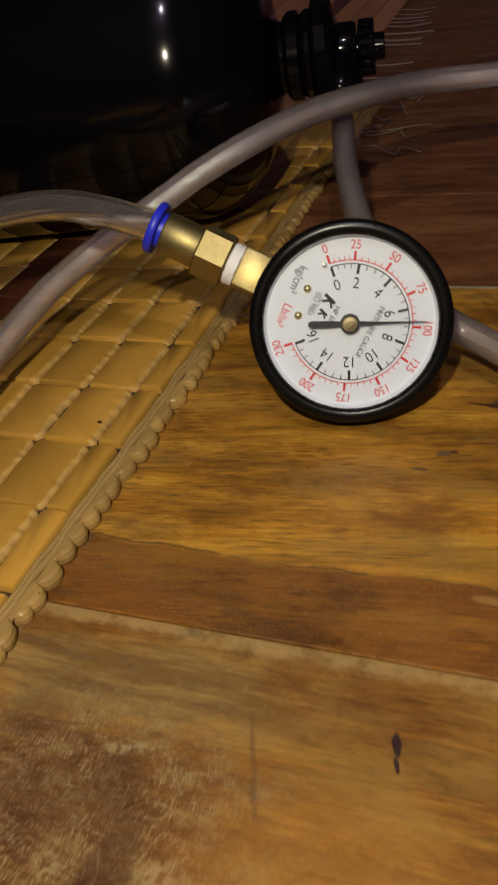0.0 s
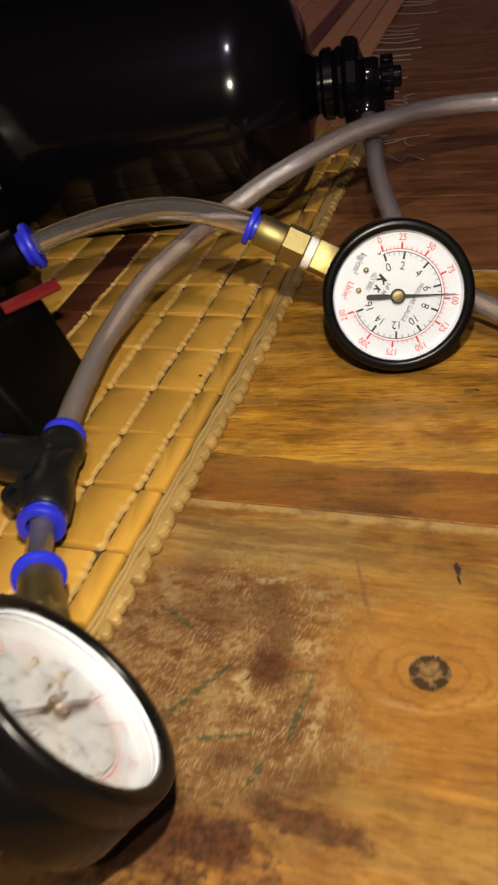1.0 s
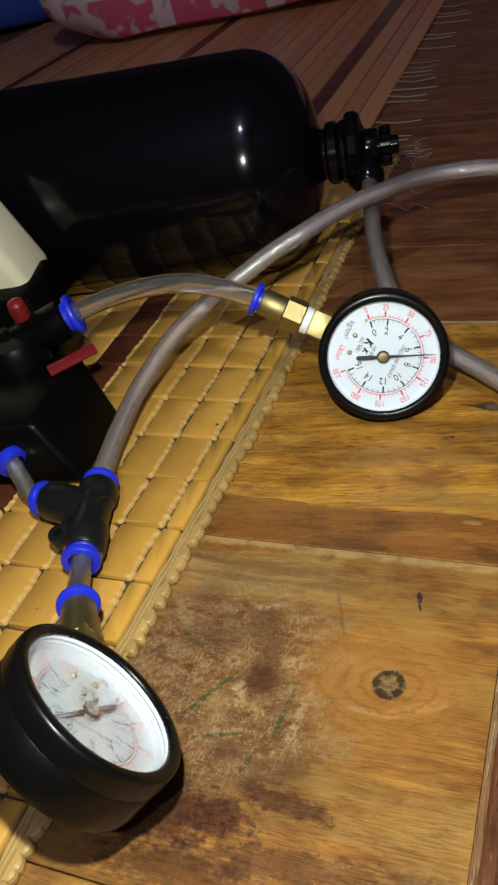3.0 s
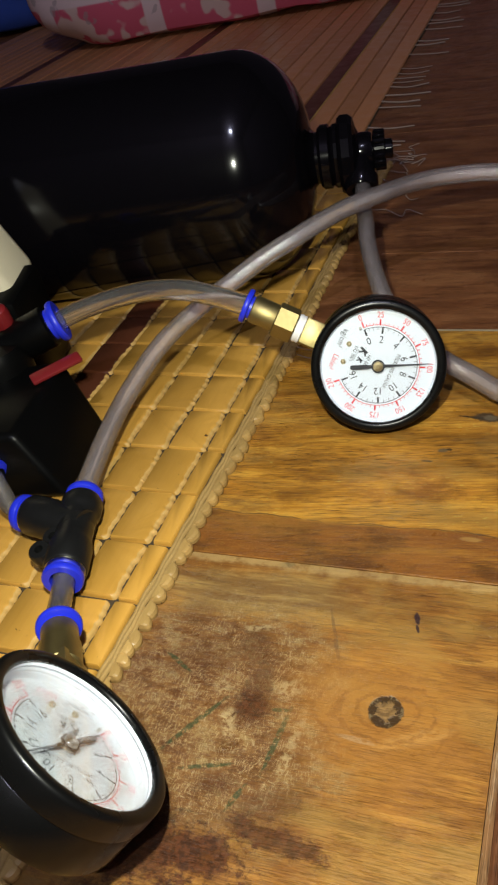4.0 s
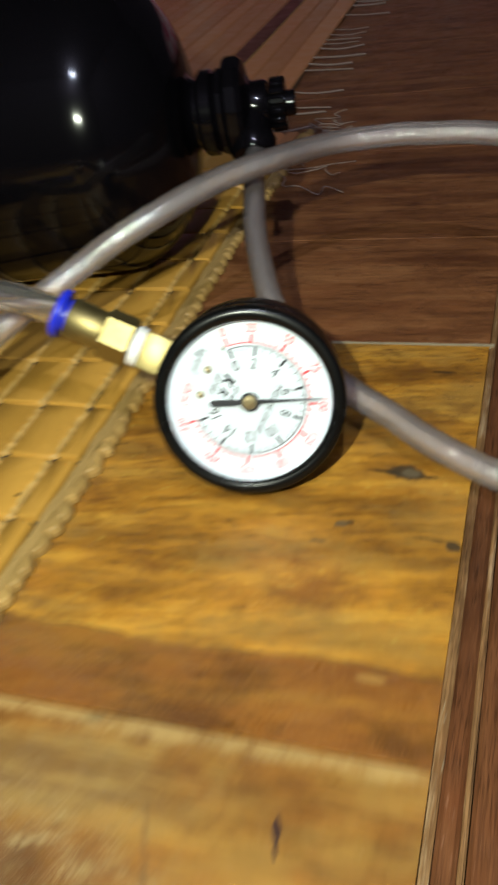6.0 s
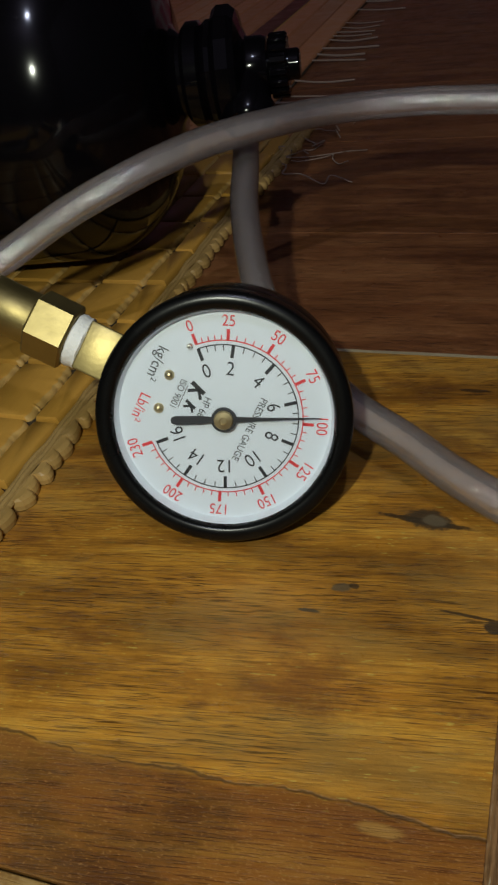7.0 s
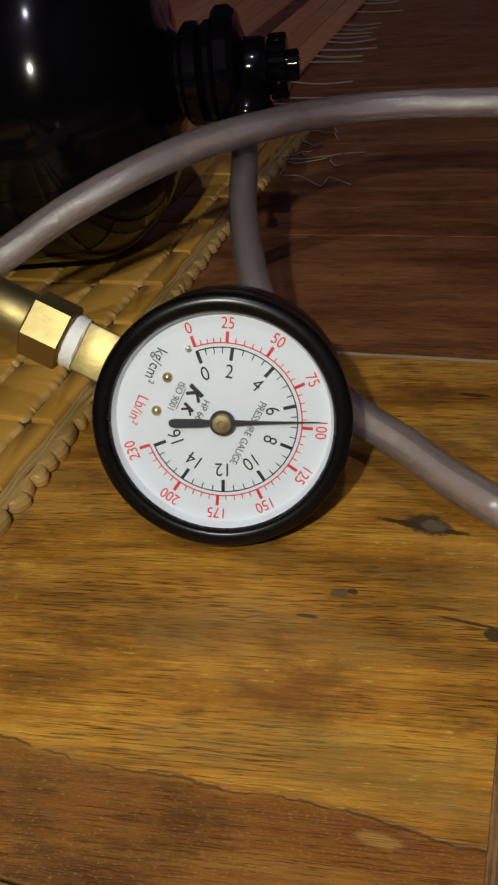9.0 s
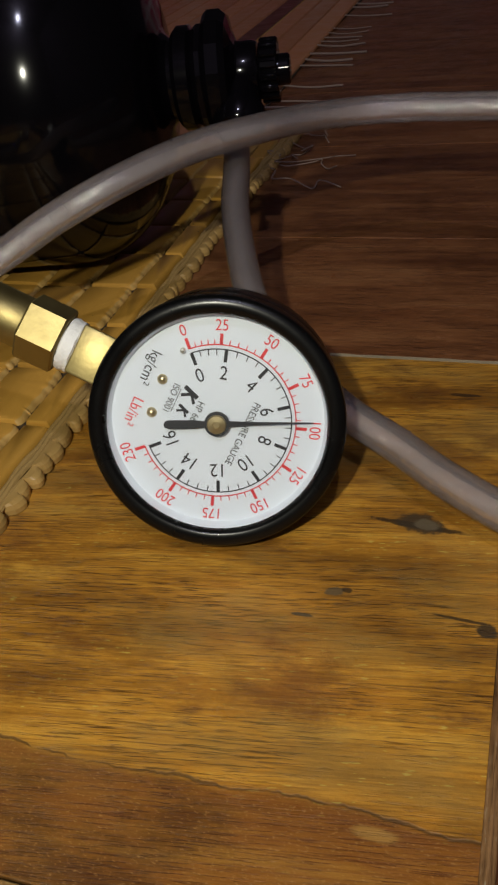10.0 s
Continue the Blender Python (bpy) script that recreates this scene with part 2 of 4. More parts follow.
        col = k.mix(k.math("MULTIPLY", red, 0.72), col, k.mix(k.step(soil, 0.44, 0.6), (0.17, 0.055, 0.015), (0.08, 0.027, 0.009)))
        fleck = k.step(k.noise(k.scaled(p, (900, 2200, 1), 0, (7, 1, 0)), 1.0, 3), 0.57, 0.68)
        col = k.mix(k.math("MULTIPLY", k.math("MULTIPLY", red, fleck), 0.42), col, (0.45, 0.24, 0.08))
        width = k.noise(k.scaled(p, (45, 8, 1)), 1.0, 3)
        crack = k.math("MULTIPLY", k.step(k.math("SUBTRACT", k.math("MULTIPLY", width, 0.0011), k.math("ABSOLUTE", off)), 0.0, 0.0005), k.step(width, 0.36, 0.45))
        col = k.mix(k.math("MULTIPLY", crack, 0.62), col, (0.045, 0.032, 0.02))
        col = k.mix(k.math("MULTIPLY", k.step(ellipse(k, p, 0.0735, 0.0278, 0.0055, 0.0018, 0, rag2), 0, 0.5), 0.7), col, (0.4, 0.22, 0.055))
        # the bare pale rim of the nearest board
        rim = k.math("MULTIPLY", k.step(k.math("ADD", sep.outputs[1], k.math("MULTIPLY", rag2, 0.008)), 0.0012, 0.005), k.step(k.math("MULTIPLY", sep.outputs[1], -1.0), -0.0036, -0.003))
        col = k.mix(k.math("MULTIPLY", k.math("MULTIPLY", rim, k.step(rag2, 0.3, 0.55)), 0.6), col, (0.5, 0.34, 0.13))
        height = k.math("SUBTRACT", height, k.math("MULTIPLY", crack, 0.5))
    k.bump(height, 0.5, 0.0006)
    return k.done(col, rough, Specular_IOR_Level=0.25)


def plain(name, colour, rough, metal=0.0, grain=200.0, var=0.12, bump=0.05, **rest):
    k = Nodes(name)
    p = k.coords()
    n = k.noise(p, grain, 4)
    n2 = k.noise(p, grain * 0.12, 4)
    col = k.mix(k.math("MULTIPLY", k.math("ADD", n, n2), 0.5), tuple(c * (1 - var) for c in colour), tuple(min(1, c * (1 + var)) for c in colour))
    k.bump(n, bump, 0.0005)
    return k.done(col, k.ramp(n2, (0.3, max(0.02, rough - 0.05)), (0.7, min(1, rough + 0.07))), metal, **rest)


def bamboo(name, light, dark, spots=()):
    k = Nodes(name)
    p = k.world_place()
    rnd = k.t.nodes.new("ShaderNodeObjectInfo").outputs["Random"]
    isl = k.t.nodes.new("ShaderNodeNewGeometry").outputs["Random Per Island"]
    r = k.math("FRACT", k.math("ADD", k.math("MULTIPLY", rnd, 3.7), isl))
    q = k.vec("ADD", p, k.vec("MULTIPLY", k.add("ShaderNodeCombineXYZ", X=r, Y=r, Z=r).outputs[0], (2.1, 5.3, 1.7)))
    fibre = k.noise(k.scaled(q, (700, 22, 100)), 1.0, 4, 0.6)
    cloud = k.noise(q, 55.0, 4)
    col = k.mix(k.math("MULTIPLY", k.math("ADD", fibre, cloud), 0.5), dark, light)
    tone = k.math("ADD", 0.78, k.math("MULTIPLY", r, 0.3))
    col = k.vec("MULTIPLY", col, k.add("ShaderNodeCombineXYZ", X=tone, Y=tone, Z=tone).outputs[0])
    col = k.mix(k.math("MULTIPLY", k.step(k.noise(q, 330.0, 2), 0.74, 0.78), 0.8), col, (0.05, 0.025, 0.01))
    for x, y, r in spots:
        col = k.mix(k.step(ellipse(k, p, x, y, r, r), 0.0, 0.4), col, (0.07, 0.03, 0.012))
    k.bump(fibre, 0.12, 0.0004)
    return k.done(col, k.ramp(cloud, (0.3, 0.3), (0.7, 0.5)))


M_WOOD = wood("worn_orange_wood", (0.52, 0.27, 0.05), (0.31, 0.137, 0.026), (0.1, 0.036, 0.009), marks=True, pores=0.4)
M_WOOD_YELLOW = wood("worn_yellow_wood", (0.8, 0.44, 0.06), (0.5, 0.23, 0.026), (0.12, 0.045, 0.008), marks=True, pores=0.85, turn=0.13)
M_WOOD_FAR = wood("red_brown_wood", (0.36, 0.168, 0.064), (0.24, 0.097, 0.035), (0.085, 0.028, 0.01))
M_WOOD_PALE = wood("bare_pale_wood", (0.74, 0.58, 0.36), (0.28, 0.15, 0.06), (0.09, 0.04, 0.016), along_y=True, gloss=0.6)
M_WOOD_DARK = wood("dark_stained_wood", (0.2, 0.085, 0.035), (0.13, 0.05, 0.02), (0.06, 0.022, 0.01), along_y=True)
M_DUST = plain("dusty_joint", (0.3, 0.24, 0.15), 0.9, grain=600, var=0.5, bump=0.5)
M_GAP = plain("dusty_gap", (0.035, 0.022, 0.014), 0.9)
M_TILE = bamboo("honey_bamboo", (0.66, 0.37, 0.066), (0.5, 0.255, 0.037), ((-0.0705, 0.0835, 0.0011), (-0.0675, 0.0795, 0.0009), (-0.0662, 0.0815, 0.0007)))
# tile colour shifted redder, for all but the dark tiles past y 0.45
M_TILE_RED = bamboo("far_reddened_bamboo", (0.62, 0.29, 0.12), (0.44, 0.18, 0.065))
M_TILE_DARK = bamboo("brown_bamboo", (0.11, 0.034, 0.013), (0.065, 0.019, 0.008))
M_TILE_EDGE = plain("cut_bamboo", (0.56, 0.35, 0.1), 0.6, grain=500, var=0.3, bump=0.3)
M_BIND = bamboo("cut_bamboo_ends", (0.54, 0.36, 0.12), (0.36, 0.21, 0.06))
M_CORD = plain("dirty_cord", (0.4, 0.26, 0.09), 0.8, grain=900, var=0.35, bump=0.4, Specular_IOR_Level=0.15)
M_WEB = plain("mat_netting", (0.05, 0.034, 0.016), 0.9, grain=700, var=0.3, bump=0.4)
M_TANK = plain("black_lacquer", (0.0025, 0.0022, 0.003), 0.06, grain=40, bump=0.01, Specular_IOR_Level=0.29)
M_BLACK = plain("black_plastic", (0.008, 0.008, 0.008), 0.33, grain=600, bump=0.1, Specular_IOR_Level=0.4)
M_PUMP = plain("black_moulding", (0.002, 0.002, 0.002), 0.34, grain=300, bump=0.1, Specular_IOR_Level=0.12)
M_BEZEL = plain("black_enamel", (0.003, 0.003, 0.003), 0.27, grain=300, bump=0.03, Specular_IOR_Level=0.32)
M_BLUE = plain("blue_plastic", (0.02, 0.03, 0.62), 0.38, grain=300)
M_BRASS = plain("brass", (0.37, 0.3, 0.125), 0.48, 1.0, grain=500, bump=0.15)
M_BRASS_DULL = plain("dull_brass", (0.58, 0.48, 0.28), 0.36, 1.0, grain=500, bump=0.1)
M_STEEL = plain("steel", (0.6, 0.58, 0.52), 0.25, 1.0)
M_TAPE = plain("thread_tape", (0.9, 0.89, 0.87), 0.6, grain=800, bump=0.5)
M_DIAL = plain("white_dial", (0.75, 0.79, 0.86), 0.45, grain=60, var=0.03, bump=0.0)
M_RED_INK = plain("red_ink", (0.7, 0.05, 0.06), 0.5)
M_INK = plain("black_ink", (0.03, 0.03, 0.035), 0.5)
M_RED = plain("red_plastic", (0.17, 0.012, 0.014), 0.34)
M_IVORY = plain("ivory_plastic", (0.75, 0.68, 0.48), 0.4, grain=80, var=0.05)
M_THREAD = plain("pale_thread", (0.28, 0.21, 0.17), 0.8)
M_WALL = plain("dim_wall", (0.12, 0.095, 0.11), 0.8, grain=12)


def tube_material(name, clear, tint, rough, relief=0.7, shine=0.0):
    k = Nodes(name)
    n = k.noise(k.coords(), 260.0, 5, 0.7)
    k.done(tint, rough + 0.0)
    k.put(k.b.inputs["Specular IOR Level"], 0.6)
    k.bump(k.noise(k.coords(), 420.0, 4, 0.7), relief, 0.0006)
    see = k.add("ShaderNodeBsdfTransparent", Color=(0.985, 0.98, 0.975) if clear > 0.84 else (0.96, 0.95, 0.96))
    soft = k.add("ShaderNodeBsdfTranslucent", Color=tint)
    a = k.t.nodes.new("ShaderNodeMixShader")
    a.inputs[0].default_value = 0.4
    k.t.links.new(k.b.outputs[0], a.inputs[1])
    k.t.links.new(soft.outputs[0], a.inputs[2])
    mix = k.t.nodes.new("ShaderNodeMixShader")
    k.put(mix.inputs[0], k.math("MULTIPLY", k.ramp(n, (0.3, 0.93), (0.7, 1.0)), clear))
    k.t.links.new(a.outputs[0], mix.inputs[1])
    k.t.links.new(see.outputs[0], mix.inputs[2])
    gloss = k.add("ShaderNodeBsdfGlossy", Color=(1, 1, 1), Roughness=rough * 0.6)
    k.t.links.new(k.b.inputs["Normal"].links[0].from_socket, gloss.inputs["Normal"])
    top = k.t.nodes.new("ShaderNodeMixShader")
    k.put(top.inputs[0], k.math("ADD", k.math("MULTIPLY", k.add("ShaderNodeFresnel", IOR=1.45).outputs[0], 0.9), shine))
    k.t.links.new(mix.outputs[0], top.inputs[1])
    k.t.links.new(gloss.outputs[0], top.inputs[2])
    k.t.links.new(top.outputs[0], k.out.inputs[0])
    return k.m


M_TUBE = tube_material("milky_tube", 0.88, (1.0, 0.9, 0.9), 0.13, 1.0, 0.05)


def clear_plastic(name, tint, rough):
    k = Nodes(name)
    n = k.noise(k.scaled(k.coords(), (60, 60, 60)), 1.0, 4, 0.6)
    k.bump(n, 0.06, 0.0005)
    return k.done(tint, k.ramp(n, (0.3, rough), (0.7, rough + 0.06)), Transmission_Weight=0.965, IOR=1.36)


M_TUBE_CLEAR = clear_plastic("clear_tube", (0.97, 0.95, 0.93), 0.02)
M_TUBE_SHORT = tube_material("cloudy_clear_tube", 0.9, (1.0, 0.93, 0.84), 0.12, 0.2, 0.05)


def glass_material():
    k = Nodes("gauge_glass")
    see = k.add("ShaderNodeBsdfTransparent", Color=(0.97, 0.98, 0.98))
    gloss = k.add("ShaderNodeBsdfGlossy", Color=(1, 1, 1), Roughness=0.04)
    mix = k.t.nodes.new("ShaderNodeMixShader")
    k.put(mix.inputs[0], k.math("MULTIPLY", k.add("ShaderNodeFresnel", IOR=1.35).outputs[0], 0.6))
    k.t.links.new(see.outputs[0], mix.inputs[1])
    k.t.links.new(gloss.outputs[0], mix.inputs[2])
    k.t.links.new(mix.outputs[0], k.out.inputs[0])
    return k.m


M_GLASS = glass_material()


def cloth_material():
    k = Nodes("pink_print_cloth")
    p = k.coords()
    sep = k.add("ShaderNodeSeparateXYZ", Vector=p)
    fx = k.math("FRACT", k.math("MULTIPLY", sep.outputs[0], 5.2))
    fz = k.math("FRACT", k.math("ADD", k.math("MULTIPLY", sep.outputs[2], 5.2), 0.45))
    bars = k.math("MAXIMUM", k.step(k.math("MULTIPLY", k.math("ABSOLUTE", k.math("SUBTRACT", fx, 0.12)), -1.0), -0.09, -0.07), k.step(k.math("MULTIPLY", k.math("ABSOLUTE", k.math("SUBTRACT", fz, 0.9)), -1.0), -0.08, -0.06))
    blob = k.step(k.noise(p, 17.0, 2), 0.52, 0.57)
    blot = k.step(k.noise(k.scaled(p, (1, 1, 1), 0, (3, 1, 2)), 30.0, 2), 0.62, 0.66)
    weave = k.noise(p, 900.0, 2)
    col = k.mix(blob, (0.55, 0.09, 0.15), (0.6, 0.42, 0.38))
    col = k.mix(bars, col, (0.66, 0.5, 0.5))
    col = k.mix(k.math("MULTIPLY", blot, 0.6), col, (0.3, 0.24, 0.24))
    k.bump(weave, 0.3, 0.001)
    return k.done(col, 0.85)


M_CLOTH = cloth_material()
M_BLUE_CLOTH = plain("blue_cloth", (0.03, 0.07, 0.35), 0.85, grain=400, var=0.3)


# ---- mesh helpers ----
def part(name, bm, material, parent=None, label="", smooth=True):
    me = bpy.data.meshes.new(name)
    bmesh.ops.recalc_face_normals(bm, faces=bm.faces)
    bm.to_mesh(me)
    bm.free()
    for m in material if isinstance(material, (list, tuple)) else [material]:
        me.materials.append(m)
    if smooth:
        for f in me.polygons:
            f.use_smooth = True
        me.set_sharp_from_angle(angle=radians(38))
    ob = new(name, me)
    ob.parent = parent
    return tagged(ob, label)


def thing(name, label, category, m=None, group="", kind=""):
    ob = new(name)
    ob.empty_display_size = 0.01
    if m is not None:
        ob.matrix_world = m
    return tagged(ob, label, category, group, kind)


def lathe(bm, profile, m=Matrix(), n=48, mat=0):
    """Turns a profile of (radius, height) round the local z axis."""
    rings = []
    for r, z in profile:
        if r < 1e-6:
            rings.append([bm.verts.new(m @ Vector((0, 0, z)))])
        else:
            rings.append([bm.verts.new(m @ Vector((r * math.cos(2 * math.pi * i / n), r * math.sin(2 * math.pi * i / n), z))) for i in range(n)])
    for a, b in zip(rings[:-1], rings[1:]):
        for i in range(n):
            j = (i + 1) % n
            if len(a) == 1 and len(b) == 1:
                break
            vs = [a[0], b[i], b[j]] if len(a) == 1 else [a[i], b[0], a[j]] if len(b) == 1 else [a[i], b[i], b[j], a[j]]
            bm.faces.new(vs).material_index = mat
    return bm


def rounded(r0, z0, r1, z1, steps=6):
    """A quarter round from (r0, z0) to (r1, z1)."""
    return [(r0 + (r1 - r0) * (1 - math.cos(a)), z0 + (z1 - z0) * math.sin(a)) for a in (math.pi / 2 * i / steps for i in range(steps + 1))]


def smooth_path(points, per=10):
    pts = [Vector(p) for p in points]
    pts = [2 * pts[0] - pts[1], *pts, 2 * pts[-1] - pts[-2]]
    out = []
    for a, b, c, d in zip(pts, pts[1:], pts[2:], pts[3:]):
        for i in range(per):
            t = i / per
            out.append(0.5 * (2 * b + (c - a) * t + (2 * a - 5 * b + 4 * c - d) * t * t + (3 * b - a - 3 * c + d) * t ** 3))
    return out + [pts[-2]]


def sweep(bm, path, r, n=20, inner=0.0):
    """A round rod, or with inner a hollow hose, along a path."""
    rows, side = [], None
    for i, p in enumerate(path):
        d = (path[min(i + 1, len(path) - 1)] - path[max(i - 1, 0)]).normalized()
        side = d.orthogonal().normalized() if side is None else (side - d * side.dot(d)).normalized()
        up = d.cross(side)
        rows.append([[bm.verts.new(p + rr * (side * math.cos(2 * math.pi * k / n) + up * math.sin(2 * math.pi * k / n))) for k in range(n)] for rr in ((r, inner) if inner else (r,))])
    for layer in range(2 if inner else 1):
        for a, b in zip(rows[:-1], rows[1:]):
            for k in range(n):
                bm.faces.new((a[layer][k], a[layer][(k + 1) % n], b[layer][(k + 1) % n], b[layer][k]))
    for row in (rows[0], rows[-1]):
        if inner:
            for k in range(n):
                bm.faces.new((row[0][k], row[0][(k + 1) % n], row[1][(k + 1) % n], row[1][k]))
        else:
            bm.faces.new(row[0])
    return bm


def box(bm, size, m=Matrix(), bevel=0.0, segments=2):
    made = bmesh.ops.create_cube(bm, size=1, matrix=m @ Matrix.Diagonal((*size, 1)))
    if bevel:
        es = {e for v in made["verts"] for e in v.link_edges}
        bmesh.ops.bevel(bm, geom=list(es), offset=bevel, segments=segments, affect="EDGES", profile=0.5)
    return bm


def axis(eye, ahead, up=(0, 0, 1)):
    """A frame whose z axis runs along ahead, with its y axis as near to up as can be."""
    z = Vector(ahead).normalized()
    x = Vector(up).cross(z).normalized()
    y = z.cross(x)
    return Matrix.Translation(eye) @ Matrix((x, y, z)).transposed().to_4x4()


# ---- room ----
def slab(name, size, place, material, label, category):
    ob = part(name, box(bmesh.new(), size), material, None, label, False)
    ob.location = place
    return tagged(ob, category=category, kind="structure")


slab("wall_north", (4.4, 0.1, 2.6), (0, 3.05, 1.2), M_WALL, "dim plain wall of the night room", "wall")
slab("wall_south", (4.4, 0.1, 2.6), (0, -1.65, 1.2), M_WALL, "dim plain wall of the night room", "wall")
slab("wall_west", (0.1, 4.6, 2.6), (-2.15, 0.7, 1.2), M_WALL, "dim plain wall of the night room", "wall")
slab("wall_east", (0.1, 4.6, 2.6), (2.15, 0.7, 1.2), M_WALL, "dim plain wall of the night room", "wall")
slab("ceiling", (4.4, 4.8, 0.1), (0, 0.7, 2.55), M_WALL, "dim plain ceiling over the platform", "ceiling")
fixture = thing("ceiling_lamp", "small white bulb hanging from the ceiling", "lamp", pose(0.55, -1.15, 2.3))
part("socket", lathe(bmesh.new(), [(0, -0.06), (0.018, -0.06), (0.02, -0.05), (0.02, 0.0), (0.014, 0.01), (0, 0.012)], n=24), M_IVORY, fixture)
part("cord", sweep(bmesh.new(), [Vector((0, 0, 0.01)), Vector((0, 0, 0.1)), Vector((0, 0, 0.2))], 0.003, 8), M_BLACK, fixture)

# ---- hoses ----
def hose(name, points, r, material, label):
    ob = part(name, sweep(bmesh.new(), smooth_path(points), r, 20, r * 0.66), material, None, label)
    return tagged(ob, category="hose")


hose("air_hose", [(-0.1053, 0.0095, 0.0167), (-0.1085, 0.024, 0.0167), (-0.1135, 0.055, 0.0195), (-0.1153, 0.088, 0.024), (-0.1083, 0.1243, 0.034), (-0.0925, 0.151, 0.0435), (-0.0739, 0.1696, 0.0525), (-0.0579, 0.1793, 0.0609), (-0.042, 0.1885, 0.0675), (-0.029, 0.2033, 0.0709), (-0.0163, 0.2208, 0.0721), (-0.0026, 0.2375, 0.0716), (0.0099, 0.255, 0.0699), (0.0238, 0.2695, 0.0677), (0.0406, 0.277, 0.0665), (0.0579, 0.279, 0.066), (0.1, 0.27, 0.065), (0.16, 0.23, 0.055), (0.24, 0.16, 0.03), (0.3, 0.08, 0.01), (0.36, -0.02, 0.0065)], 0.0053, M_TUBE, "milky clear plastic hose arching over the boards")
hose("tank_hose", [(-0.0221, 0.281, 0.0635), (-0.0181, 0.26, 0.0605), (-0.0111, 0.2345, 0.0565), (-0.0057, 0.2135, 0.0508), (0.004, 0.1873, 0.0432), (0.0134, 0.1685, 0.0365), (0.0289, 0.1525, 0.0275), (0.0456, 0.1405, 0.0195), (0.0634, 0.1303, 0.0152), (0.0801, 0.118, 0.013), (0.1046, 0.104, 0.011), (0.1496, 0.085, 0.0085), (0.2106, 0.062, 0.007), (0.3406, 0.03, 0.006)], 0.0051, M_TUBE, "milky clear plastic hose behind the pressure gauge")
hose("gauge_hose", [(-0.163, 0.1065, 0.0575), (-0.1435, 0.117, 0.0625), (-0.1146, 0.1212, 0.0688), (-0.087, 0.118, 0.0728), (-0.0635, 0.1125, 0.0722), (-0.0435, 0.1095, 0.0678)], 0.0055, M_TUBE_CLEAR, "short clear plastic hose feeding the brass fitting")
hose("side_hose", [(-0.124, -0.0012, 0.0167), (-0.138, 0.002, 0.0175), (-0.148, 0.0095, 0.02), (-0.158, 0.0175, 0.0245)], 0.0046, M_TUBE_SHORT, "short clear plastic hose from the tee fitting")
hose("link_hose", [(-0.0905, -0.03, 0.0167), (-0.0866, -0.0385, 0.0168), (-0.082, -0.0475, 0.0182), (-0.0765, -0.0575, 0.0218), (-0.0717, -0.0657, 0.0252), (-0.0685, -0.0703, 0.0264)], 0.0048, M_TUBE_SHORT, "short clear plastic hose between tee and gauge")


# ---- pressure gauges ----
def ink_text(name, body, size, x, y, turn, material, parent, z):
    """Printed letters, centred at x, y on the dial, turned by degrees."""
    cu = bpy.data.curves.new(name, "FONT")
    cu.body, cu.size, cu.align_x, cu.align_y = body, size, "CENTER", "CENTER"
    tmp = bpy.data.objects.new(name, cu)
    scene.collection.objects.link(tmp)
    me = bpy.data.meshes.new_from_object(tmp.evaluated_get(bpy.context.evaluated_depsgraph_get()))
    bpy.data.objects.remove(tmp)
    me.transform(pose(x, y, z, 0, 0, turn) @ Matrix.Diagonal((0.86, 1, 1, 1)))
    me.materials.append(material)
    ob = new(name, me)
    ob.parent = parent
    return ob


